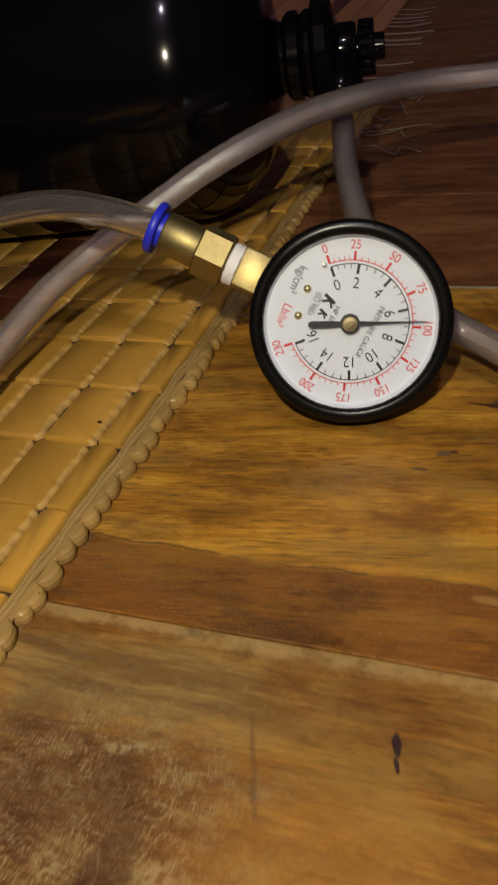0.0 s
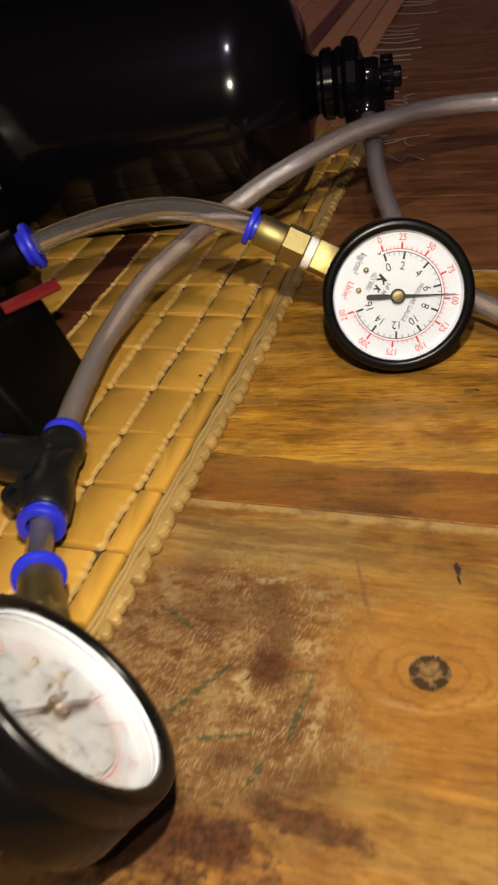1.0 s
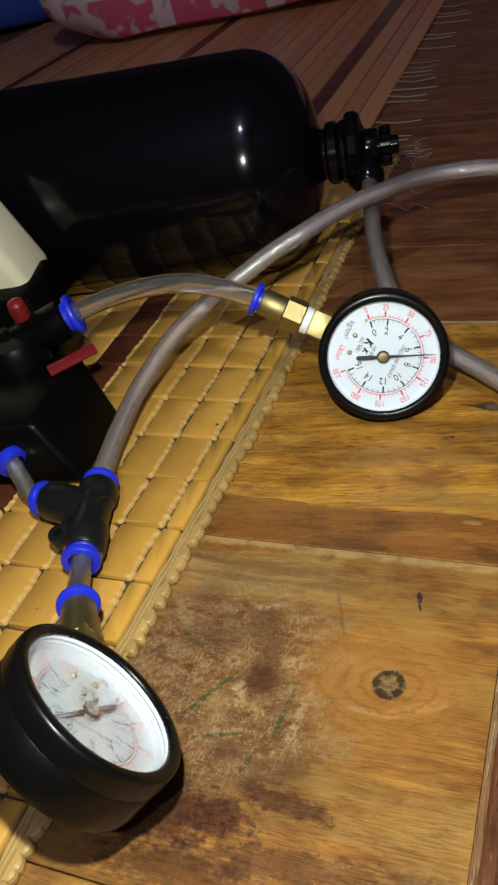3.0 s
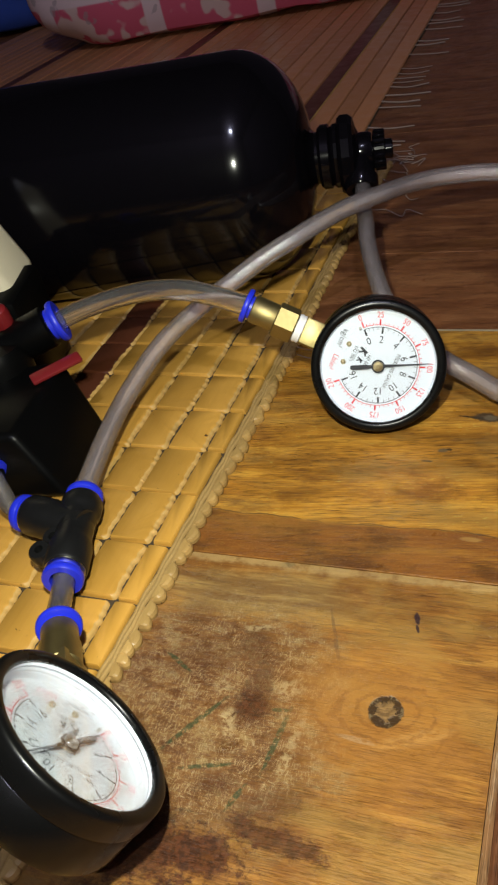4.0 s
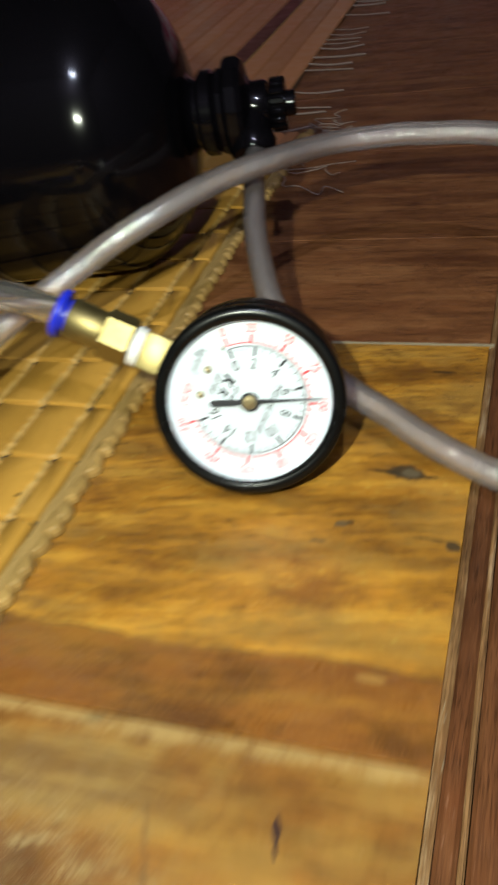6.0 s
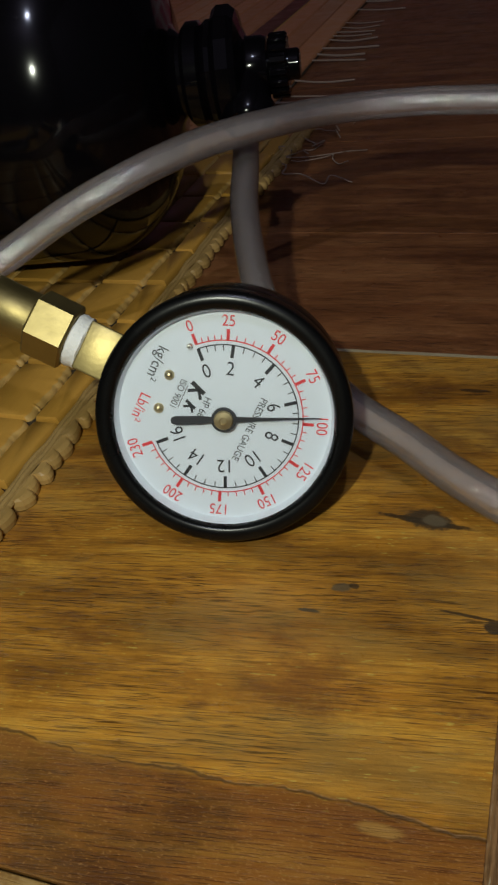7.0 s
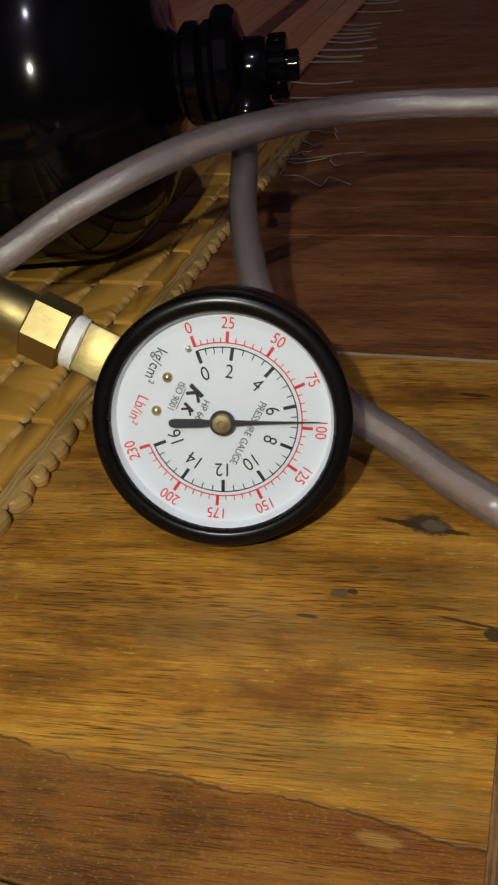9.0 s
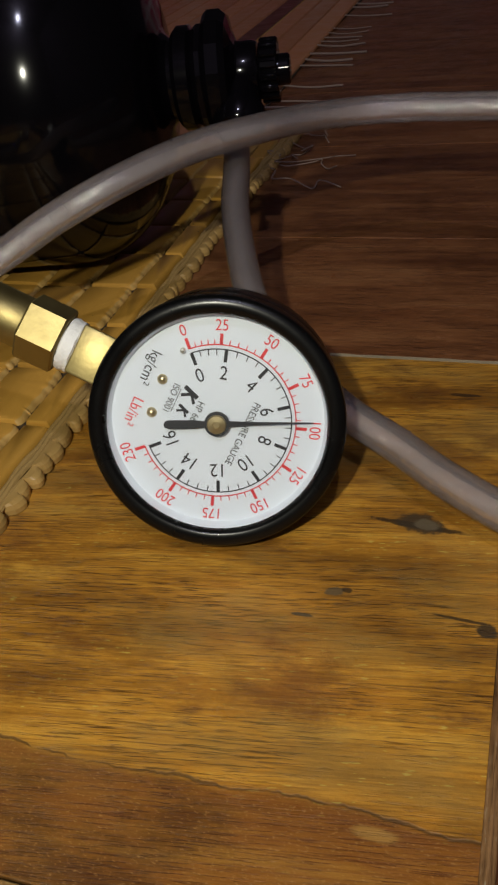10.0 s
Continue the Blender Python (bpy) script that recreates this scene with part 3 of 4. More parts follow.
def gauge(centre, normal, stem, psi, label, deep, size, recess, stem_back, round_nut=False, pull=0.0):
    """A round gauge. Local z is the dial's normal, -y the way of the stem; the origin is the middle of the dial's rim."""
    n = Vector(normal).normalized()
    s = Vector(stem)
    s = (s - n * s.dot(n)).normalized()
    m = axis(centre, n, -s)
    g = thing("pressure_gauge", label, "pressure gauge", m @ Matrix.Scale(size, 4), "pressure gauges")
    R, D = 0.0289, -recess
    prof = [(R - 0.0002, -0.0035), (R, -0.0004), (R + 0.0003, 0.0005), (R + 0.001, 0.001), (R + 0.0026, 0.0011), (0.0328, 0.0008), (0.0334, 0.0002), (0.0336, -0.0006), (0.0337, -0.0024), (0.0337, -0.0064), (0.0335, -0.0074), (0.0322, -0.0078)]
    part("bezel", lathe(bmesh.new(), prof, n=96), M_BEZEL, g, "black enamelled ring")
    part("case", lathe(bmesh.new(), [(0.0318, -0.006), (0.0329, -0.0076), (0.0332, -0.008), (0.0331, 0.003 - deep), (0.0324, 0.001 - deep), (0.0302, -deep), (0, -deep)], n=96), M_BEZEL, g)
    part("inner_ring", lathe(bmesh.new(), [(R - 0.0002, -0.0008), (R - 0.0004, -0.0028), (R - 0.0009, D)], n=96), M_DIAL, g, "white inner ring")
    part("dial", lathe(bmesh.new(), [(0, D), (R, D), (R, D - 0.001), (0, D - 0.001)], n=96), M_DIAL, g, "white printed dial")
    pane = part("glass", lathe(bmesh.new(), [(0, -0.0004), (R, -0.0004), (R, -0.0014), (0, -0.0014)], n=64), M_GLASS, g, "clear glass")
    pane.visible_shadow = False
    u = 0.0284 / 197.0
    Z = D + 0.00015

    def share(p):
        """The part of the sweep at p pounds: the first stretch is a little short."""
        return 0.085 * p / 25 if p < 25 else 0.085 + 0.915 * (p - 25) / 205

    def at(frac, r):
        a = radians(225 - 270 * frac)
        return r * math.cos(a), r * math.sin(a), math.degrees(a)

    def arc(name, r, w, material):
        bm = bmesh.new()
        a = [[bm.verts.new((*at(i / 90, rr)[:2], Z)) for rr in (r - w, r + w)] for i in range(91)]
        for p, q in zip(a[:-1], a[1:]):
            bm.faces.new((p[0], p[1], q[1], q[0]))
        part(name, bm, material, g, "", False)

    def ticks(name, fracs, r0, r1, w, material):
        bm = bmesh.new()
        for f in fracs:
            x, y, a = at(f, 1)
            px, py = -y * w, x * w
            bm.faces.new([bm.verts.new((x * r + sx * px, y * r + sx * py, Z + 0.00003)) for r, sx in ((r0, -1), (r1, -1), (r1, 1), (r0, 1))])
        part(name, bm, material, g, "", False)

    arc("red_scale", 143 * u, 1.1 * u, M_RED_INK)
    arc("black_scale", 135 * u, 1.1 * u, M_INK)
    ticks("red_marks", [share(v) for v in (0, 25, 50, 75, 100, 125, 150, 175, 200, 230)], 143 * u, 163 * u, 2.9 * u, M_RED_INK)
    ticks("fine_red_marks", [share(v) for v in range(0, 230, 5)], 143 * u, 152 * u, 0.9 * u, M_RED_INK)
    ticks("black_marks", [share(v * 14.3) for v in range(0, 17, 2)], 112 * u, 135 * u, 3.1 * u, M_INK)
    ticks("fine_black_marks", [share(v * 7.15) for v in range(0, 33)], 124 * u, 135 * u, 0.9 * u, M_INK)
    for v in (0, 25, 50, 75, 100, 125, 150, 175, 200, 230):
        x, y, a = at(share(v), 177 * u)
        ink_text("red_number", str(v), 29 * u, x, y, a - 90, M_RED_INK, g, Z)
    for v in range(0, 17, 2):
        x, y, a = at(share(v * 14.3), 91 * u)
        ink_text("black_number", str(v), 36 * u, x, y, a - 90, M_INK, g, Z)
    ink_text("unit_text", "kg/cm\u00b2", 29 * u, -38 * u, -152 * u, 0, M_INK, g, Z)
    ink_text("unit_text", "Lb/in\u00b2", 29 * u, 50 * u, -148 * u, 0, M_RED_INK, g, Z)
    ink_text("dial_text", "PRESSURE GAUGE", 19 * u, 0, 50 * u, 0, M_INK, g, Z)
    ink_text("dial_text", "ISO 9001", 18 * u, -4 * u, -95 * u, 0, M_INK, g, Z)
    ink_text("dial_text", "HP 66", 19 * u, -2 * u, -42 * u, 0, M_INK, g, Z)
    bm = bmesh.new()
    for x0 in (-30, 4):
        for dx, dy, w, h, turn in ((0, 0, 8, 31, -20), (10, 7, 5.5, 20, -55), (8, -7, 6, 19, 30)):
            k = 1.0 if x0 < 0 else 0.72
            box(bm, (w * u * k, h * u * k, 0.00005), pose((x0 + dx * k) * u, (-66 + dy * k) * u, Z, 0, 0, turn))
    box(bm, (46 * u, 1.2 * u, 0.00005), pose(-4 * u, -85 * u, Z))
    part("maker_mark", bm, M_INK, g, "", False)
    for x, y in ((-29, -123), (36, -116)):
        part("rivet", lathe(bmesh.new(), [(9.5 * u, D), (9.2 * u, D + 0.0005), (6 * u, D + 0.0011), (0, D + 0.0014)], pose(x * u, y * u, 0), 16), M_BRASS_DULL, g, "small brass rivet")
    part("stop_pin", lathe(bmesh.new(), [(5 * u, D), (5 * u, D + 0.0012), (3 * u, D + 0.0018), (0, D + 0.0019)], pose(-94 * u, -111 * u, 0), 14), M_STEEL, g, "small steel pin")
    # the pointer and its boss
    ang = at(share(psi), 1)[2]
    pm = pose(0, 0, D + 0.0017, 0, 0, ang)
    bm = bmesh.new()
    shape = [(174 * u, 0.7 * u), (60 * u, 3.2 * u), (20 * u, 5.5 * u), (-22 * u, 5.5 * u), (-40 * u, 7.5 * u), (-88 * u, 8 * u), (-95 * u, 5.5 * u), (-97 * u, 0)]
    ring = [(x, y) for x, y in shape] + [(x, -y) for x, y in shape[-2::-1]]
    lo = [bm.verts.new(pm @ Vector((x, y, 0))) for x, y in ring]
    hi = [bm.verts.new(pm @ Vector((x, y, 0.0004))) for x, y in ring]
    bm.faces.new(lo[::-1])
    bm.faces.new(hi)
    for i in range(len(lo)):
        bm.faces.new((lo[i - 1], lo[i], hi[i], hi[i - 1]))
    part("pointer", bm, M_INK, g, "black pointer", False)
    part("collar", lathe(bmesh.new(), [(23 * u, D + 0.0015), (23 * u, D + 0.0023), (0, D + 0.0023)], n=28), M_INK, g)
    part("boss", lathe(bmesh.new(), [(18 * u, D + 0.0004), (18 * u, D + 0.0026), (16 * u, D + 0.0031), (7 * u, D + 0.0032), (6 * u, D + 0.0029), (0, D + 0.0029)], n=28), M_STEEL if round_nut else M_BRASS_DULL, g, "metal boss")
    # the brass stem, taped thread, hexagon and push-in end
    sm = axis((0, 0, -stem_back), (0, -1, 0), (0, 0, 1))
    bm = box(bmesh.new(), (0.0135, 0.0135, 0.0125), sm @ pose(0, 0, 0.0355, 0, 0, 14), 0.0006)
    part("stem", bm, M_BRASS, g, "square brass stem")
    if round_nut:
        sm = sm @ pose(0, 0, -pull)
        part("collar_nut", lathe(bmesh.new(), [(0, 0.044), (0.0074, 0.044), (0.0079, 0.0446), (0.0079, 0.058), (0.0072, 0.0586), (0, 0.0586)], sm, 36), M_BRASS, g, "round brass collar")
    else:
        bm = lathe(bmesh.new(), [(0, 0.0415), (0.0066, 0.0415), (0.0073, 0.0421), (0.0071, 0.0432), (0.0074, 0.0444), (0.0072, 0.0454), (0.0066, 0.0458), (0, 0.0458)], sm, 28)
        for v in bm.verts:
            v.co += Vector((noise.noise(v.co * 900), noise.noise(v.co * 900 + Vector((5, 0, 0))), noise.noise(v.co * 900 + Vector((0, 5, 0))))) * 0.0003
        part("thread_tape", bm, M_TAPE, g, "white thread tape")
        part("hex_fitting", lathe(bmesh.new(), [(0, 0.0458), (0.0085, 0.0458), (0.0092, 0.0464), (0.0092, 0.0562), (0.0085, 0.0568), (0, 0.0568)], sm @ pose(0, 0, 0, 0, 0, 22), 6), M_BRASS, g, "brass hexagon nut", False)
    part("sleeve", lathe(bmesh.new(), [(0, 0.0566), (0.007, 0.0566), (0.0072, 0.0572), (0.0072, 0.069), (0.0067, 0.0697), (0.0056, 0.0699), (0.005, 0.067)], sm, 32), M_BRASS, g)
    part("release_ring", lathe(bmesh.new(), [(0.0047, 0.069), (0.006, 0.0696), (0.006, 0.0712), (0.0086, 0.0714), (0.009, 0.072), (0.009, 0.0734), (0.0086, 0.074), (0.0051, 0.074), (0.0047, 0.069)], sm, 36), M_BLUE, g, "blue release ring")
    return g


gauge((0.0211, 0.1046, 0.0361), (0.245, -0.91, 0.335), (-0.874, -0.05, 0.483), 95.5, "black round pressure gauge with white dial on the boards", 0.0265, 0.985, 0.004, 0.0105)
gauge((-0.0258, -0.1168, 0.0442), (0.6138, 0.5763, 0.5396), (-0.564, 0.798, -0.211), 160, "black round pressure gauge tilted on its edge by the mat", 0.0235, 1.004, 0.0072, 0.008, True, 0.005)

# ---- tee fitting ----
tee = thing("tee_fitting", "black plastic push-in tee with blue rings on the mat", "fitting")
ta, tb, tc = Vector((-0.1036, 0.0108, 0.0167)), Vector((-0.0894, -0.0322, 0.0167)), Vector((-0.126, -0.0008, 0.0167))
tm = Vector((-0.0983, -0.0052, 0.0172))
bm = bmesh.new()
for end in (ta, tb, tc):
    d = (end - tm).length
    lathe(bm, [(0, -0.006), (0.0084, -0.005), (0.0086, d * 0.3), (0.0093, d * 0.42), (0.0099, d * 0.52), (0.0099, d - 0.0015), (0.0094, d - 0.0006), (0.0056, d)], axis(tm, end - tm), 32)
part("body", bm, M_BLACK, tee, "black plastic body")
for lx, ly in ((-0.1055, -0.0245), (-0.1035, -0.0155)):
    part("mounting_lug", lathe(bmesh.new(), [(0.002, -0.004), (0.0046, -0.004), (0.0052, -0.003), (0.0052, 0.003), (0.0046, 0.004), (0.002, 0.004), (0.002, -0.004)], pose(lx, ly, 0.017, 12, 0, 0), 20), M_BLACK, tee)
for end in (ta, tb, tc):
    em = axis(end, end - tm)
    part("metal_band", lathe(bmesh.new(), [(0.0072, -0.001), (0.0088, -0.0006), (0.0089, 0.0004), (0.0056, 0.0007), (0.0072, -0.001)], em, 32), M_STEEL, tee, "thin steel band")
    part("release_ring", lathe(bmesh.new(), [(0.0048, -0.002), (0.0074, 0.0002), (0.0074, 0.002), (0.0086, 0.0024), (0.0091, 0.0032), (0.0091, 0.0052), (0.0086, 0.006), (0.0056, 0.006), (0.0048, -0.002)], em, 36), M_BLUE, tee, "blue release ring")

# ---- gas tank ----
al = 0.205
u_t = Vector((math.cos(al), math.sin(al), 0))
TR = 0.073
tank = thing("gas_tank", "glossy black lacquered metal gas bottle lying on the mat", "gas bottle", axis(Vector((-0.003, 0.303, TR + 0.0045)), u_t))
prof = [(0, -0.52), (0.045, -0.52), *rounded(TR, -0.49, 0.05, -0.518, 8)[::-1], (TR, -0.35), (TR, -0.2), (TR, -0.112)]
prof += [(TR * math.cos(a) * 0.8 + TR * 0.2, -0.112 + 0.046 * math.sin(a)) for a in (math.pi / 2 * i / 14 for i in range(1, 14))]
prof += [(0.0185, -0.0655), (0.0165, -0.0635), (0.0165, -0.06), (0, -0.06)]
part("bottle", lathe(bmesh.new(), prof, pose(0, 0, 0.011), n=96), M_TANK, tank, "glossy black bottle")
part("neck_collar", lathe(bmesh.new(), [(0, -0.061), (0.0185, -0.061), (0.0205, -0.059), (0.0205, -0.054), (0.018, -0.0525), (0.0165, -0.052), (0, -0.052)], pose(0, 0, 0.0105), 40), M_TANK, tank)
part("valve_nut", lathe(bmesh.new(), [(0, -0.052), (0.019, -0.0515), (0.0205, -0.0495), (0.0205, -0.0475), (0.0235, -0.0465), (0.0252, -0.0445), (0.0252, -0.0395), (0.023, -0.037), (0.0165, -0.0355), (0.013, -0.034), (0, -0.034)], pose(0, 0, 0.0095, 0, 0, 12), 14), M_TANK, tank, "black faceted nut", False)
vb = bmesh.new()
lathe(vb, [(0, -0.027), (0.0135, -0.027), (0.014, -0.0255), (0.0125, -0.024), (0.0125, -0.018), (0.0115, -0.016), (0, -0.016)], n=32)
part("valve_body", vb, M_TANK, tank)
part("outlet", lathe(bmesh.new(), [(0, 0.004), (0.0095, 0.004), (0.0095, 0.018), (0.0112, 0.019), (0.0112, 0.026), (0.0098, 0.028), (0.006, 0.028)], axis((0, 0, -0.0245), (-0.75, -0.6, 0.0), (0, 0, 1)), 28), M_TANK, tank, "black hose outlet")
K = pose(0, 0, -0.0125)
kn = part("knob", lathe(bmesh.new(), [(0, -0.006), (0.006, -0.006), (0.006, -0.003), (0.0105, -0.003), (0.0112, -0.002), (0.0112, 0.0042), (0.0102, 0.005), (0.0062, 0.005), (0.0062, 0.009), (0.0054, 0.0098), (0, 0.0098)], K, 32), M_TANK, tank, "black ribbed knob")
for i in range(16):
    a = 2 * math.pi * i / 16
    part("rib", box(bmesh.new(), (0.004, 0.003, 0.0075), K @ pose(0.0108 * math.cos(a), 0.0108 * math.sin(a), 0.0012, 0, 0, math.degrees(a)), 0.0006, 1), M_TANK, kn)

# ---- pump with its valves ----
pump = thing("air_pump", "black air pump with ivory cover and red levers", "pump")
bm = bmesh.new()
made = bmesh.ops.create_cube(bm, size=1, matrix=Matrix.Diagonal((0.1, 0.062, 0.038, 1)))["verts"]
for v in made:
    if v.co.z > 0 and v.co.x > 0:
        v.co += Vector((-0.02, 0.012 if v.co.y > 0 else 0.004, 0))
bmesh.ops.bevel(bm, geom=bm.edges[:], offset=0.004, segments=3, affect="EDGES", profile=0.5)
bm.transform(pose(-0.176, 0.048, 0.024, 0, 0, 8))
part("body", bm, M_PUMP, pump, "black moulded body")
part("foot", box(bmesh.new(), (0.09, 0.055, 0.008), pose(-0.178, 0.048, 0.0075, 0, 0, 8), 0.002), M_PUMP, pump)
part("neck", lathe(bmesh.new(), [(0.02, 0.03), (0.02, 0.05), (0.017, 0.056), (0.0, 0.058)], pose(-0.19, 0.085, 0.0), 32), M_PUMP, pump)
vm = axis(Vector((-0.1605, 0.1085, 0.058)), Vector((0.72, 0.45, 0.22))) @ Matrix.Scale(1.22, 4)
part("valve", lathe(bmesh.new(), [(0, -0.048), (0.0095, -0.048), (0.0105, -0.046), (0.0105, -0.03), (0.0088, -0.028), (0.0088, -0.017), (0.0098, -0.015), (0.0098, -0.003), (0.0088, -0.002), (0.005, -0.0018)], vm, 32), M_PUMP, pump, "black push-in valve")
part("release_ring", lathe(bmesh.new(), [(0.0052, -0.004), (0.0074, -0.002), (0.0074, 0.0), (0.0094, 0.0004), (0.0098, 0.0012), (0.0098, 0.0026), (0.0092, 0.0034), (0.006, 0.0034), (0.0052, -0.004)], vm, 36), M_BLUE, pump, "blue release ring")
bm = box(bmesh.new(), (0.029, 0.0078, 0.0026), pose(-0.147, 0.0795, 0.047, 14, -6, 46), 0.001)
part("lever", bm, M_RED, pump, "red plastic lever")
part("button", lathe(bmesh.new(), [(0, -0.013), (0.0048, -0.012), (0.0054, -0.009), (0.0054, 0.007), (0.0046, 0.0105), (0.0025, 0.012), (0, 0.0124)], axis(Vector((-0.1855, 0.098, 0.064)), Vector((0.15, -0.3, 1))), 24), M_RED, pump, "red plastic button")
bm = box(bmesh.new(), (0.07, 0.045, 0.09), pose(-0.2475, 0.136, 0.092, 6, -20, 12), 0.007, 3)
part("cover", bm, M_IVORY, pump, "ivory plastic cover")
part("plinth", box(bmesh.new(), (0.074, 0.05, 0.066), pose(-0.231, 0.134, 0.036, 4, 0, 12), 0.006), M_PUMP, pump)
cm = axis(Vector((-0.157, 0.017, 0.0245)), Vector((0.75, -0.4, -0.35)))
part("inlet_ring", lathe(bmesh.new(), [(0.0048, -0.004), (0.0082, -0.003), (0.0086, 0.0), (0.0084, 0.0024), (0.0058, 0.003), (0.0048, -0.004)], cm, 32), M_BLUE, pump, "blue release ring")

# ---- cushion and cloth ----
def cushion(name, size, m, material, label, category):
    bm = bmesh.new()
    bmesh.ops.create_cube(bm, size=2)
    bmesh.ops.subdivide_edges(bm, edges=bm.edges[:], cuts=22, use_grid_fill=True)
    for v in bm.verts:
        c = v.co.copy()
        ln = (abs(c.x) ** 10 + abs(c.y) ** 3.2 + abs(c.z) ** 3.2) ** (1 / 5.2)
        k = max(abs(c.x), abs(c.y), abs(c.z)) / max(ln, 1e-6)
        p = Vector((c.x * k * size[0], c.y * k * size[1], c.z * k * size[2])) / 2
        p += Vector((noise.noise(p * 9), noise.noise(p * 9 + Vector((3, 1, 2))), 0.6 * noise.noise(p * 12 + Vector((7, 5, 1))))) * 0.012
        v.co = p
    low = min(v.co.z for v in bm.verts)
    for v in bm.verts:
        v.co.z = max(v.co.z - low - 0.006, 0)
    ob = part(name, bm, material, None, label)
    ob.matrix_world = m
    return tagged(ob, category=category)


cushion("bolster", (1.2, 0.26, 0.2), pose(-0.265, 1.388, 0.006, 0, 0, 15), M_CLOTH, "pink printed cotton bolster lying behind the bottle", "bolster")
cushion("blanket", (0.4, 0.3, 0.12), pose(-1.2, 1.56, 0.006, 0, 0, 30), M_BLUE_CLOTH, "folded dark blue cloth beside the bolster", "blanket")


# ---- boards ----
floor = thing("floor", "worn orange-brown hardwood platform boards", "floor", kind="structure")


def edge_x(y):
    """The line on which the boards end, beside the edging strip."""
    return 0.0925 + 0.012 * y


def board(y0, y1, x0, material, drop=0.0):
    bm = bmesh.new()
    g, c, n = 0.0003, 0.0003, 24
    rows = []
    for i in range(n + 1):
        t = i / n
        row = []
        for y, z in ((y0 + g, -0.02), (y0 + g, -c), (y0 + g + c, 0), (y1 - g - c, 0), (y1 - g, -c), (y1 - g, -0.02)):
            x = x0 + (edge_x(y) - x0) * t
            w = 0.0005 * noise.noise(Vector((x * 60, y * 9, 0.3)))
            row.append(bm.verts.new((x, y + w, z - drop)))
        rows.append(row)
    for a, b in zip(rows[:-1], rows[1:]):
        for k in range(5):
            bm.faces.new((a[k], b[k], b[k + 1], a[k + 1]))
    bm.faces.new(rows[0])
    bm.faces.new(rows[-1][::-1])
    return part("board", bm, material, floor, "", False)


cuts = [-0.75, -0.55, -0.35, -0.155, 0.0035, 0.2025, 0.31, 0.45, 0.58, 0.74, 0.9, 1.08, 1.25, 1.45, 1.65, 1.9, 2.2, 2.55, 3.0]
for y0, y1 in zip(cuts[:-1], cuts[1:]):
    board(y0, y1, -2.1, M_WOOD if y1 < 0.01 else M_WOOD_YELLOW if y1 < 0.21 else M_WOOD_FAR)
bm = bmesh.new()
joint = []
for i in range(61):
    x = -0.05 + 0.147 * i / 60
    w = 0.0006 + 0.0005 * noise.noise(Vector((x * 140, 3.1, 0)))
    joint.append([bm.verts.new((x, 0.2025 + dy, z)) for dy, z in ((-w, -0.002), (-w, 0.0002), (w, 0.0004), (w, -0.002))])
for a, b in zip(joint[:-1], joint[1:]):
    for k in range(3):
        bm.faces.new((a[k], b[k], b[k + 1], a[k + 1]))
part("joint_filler", bm, M_DUST, floor, "pale dusty filler in a joint", False)
part("underlay", box(bmesh.new(), (4.3, 4.7, 0.02), pose(0, 0.7, -0.031)), M_GAP, floor, "", False)


def strip(name, x0, x1, top, material, label=""):
    """A long piece of edging that runs beside the ends of the boards."""
    bm = bmesh.new()
    rows = []
    for i in range(121):
        y = -1.5 + 4.5 * i / 120
        w = 0.0004 * noise.noise(Vector((y * 40, x0 * 90, 0)))
        e = edge_x(y)
        rows.append([bm.verts.new((e + x + w * s, y, z)) for x, z, s in ((x0, -0.02, 1), (x0, top - 0.001, 1), (x0 + 0.0012, top, 1), (x1 - 0.0012, top, -1), (x1, top - 0.001, -1), (x1, -0.02, -1))])
    for a, b in zip(rows[:-1], rows[1:]):
        for k in range(5):
            bm.faces.new((a[k], b[k], b[k + 1], a[k + 1]))
    return part(name, bm, material, floor, label, False)


strip("worn_lip", 0.0002, 0.0028, -0.0003, M_WOOD_PALE, "pale worn lip")
strip("edging", 0.0029, 0.0086, -0.001, M_WOOD_DARK)
strip("worn_lip", 0.0087, 0.0102, -0.0006, M_WOOD_PALE, "pale worn lip")
strip("side_board", 0.0106, 0.2, -0.0025, M_WOOD_DARK, "dark side board")
strip("side_board", 0.201, 0.6, -0.0035, M_WOOD_DARK, "dark side board")
strip("side_board", 0.601, 2.0, -0.0035, M_WOOD_DARK, "dark side board")

# ---- bamboo tile mat ----
mat = thing("bamboo_mat", "honey-coloured bamboo tile mat with corded edge on the boards", "mat")
PX, PY = 0.0228, 0.0348
END = 0.4888


def mat_x(y):
    """How far the mat's edge wanders sideways along its length."""
    return 0.0015 * math.sin(y * 14) - (0.02 * (y - 0.5) if y > 0.5 else 0.0)


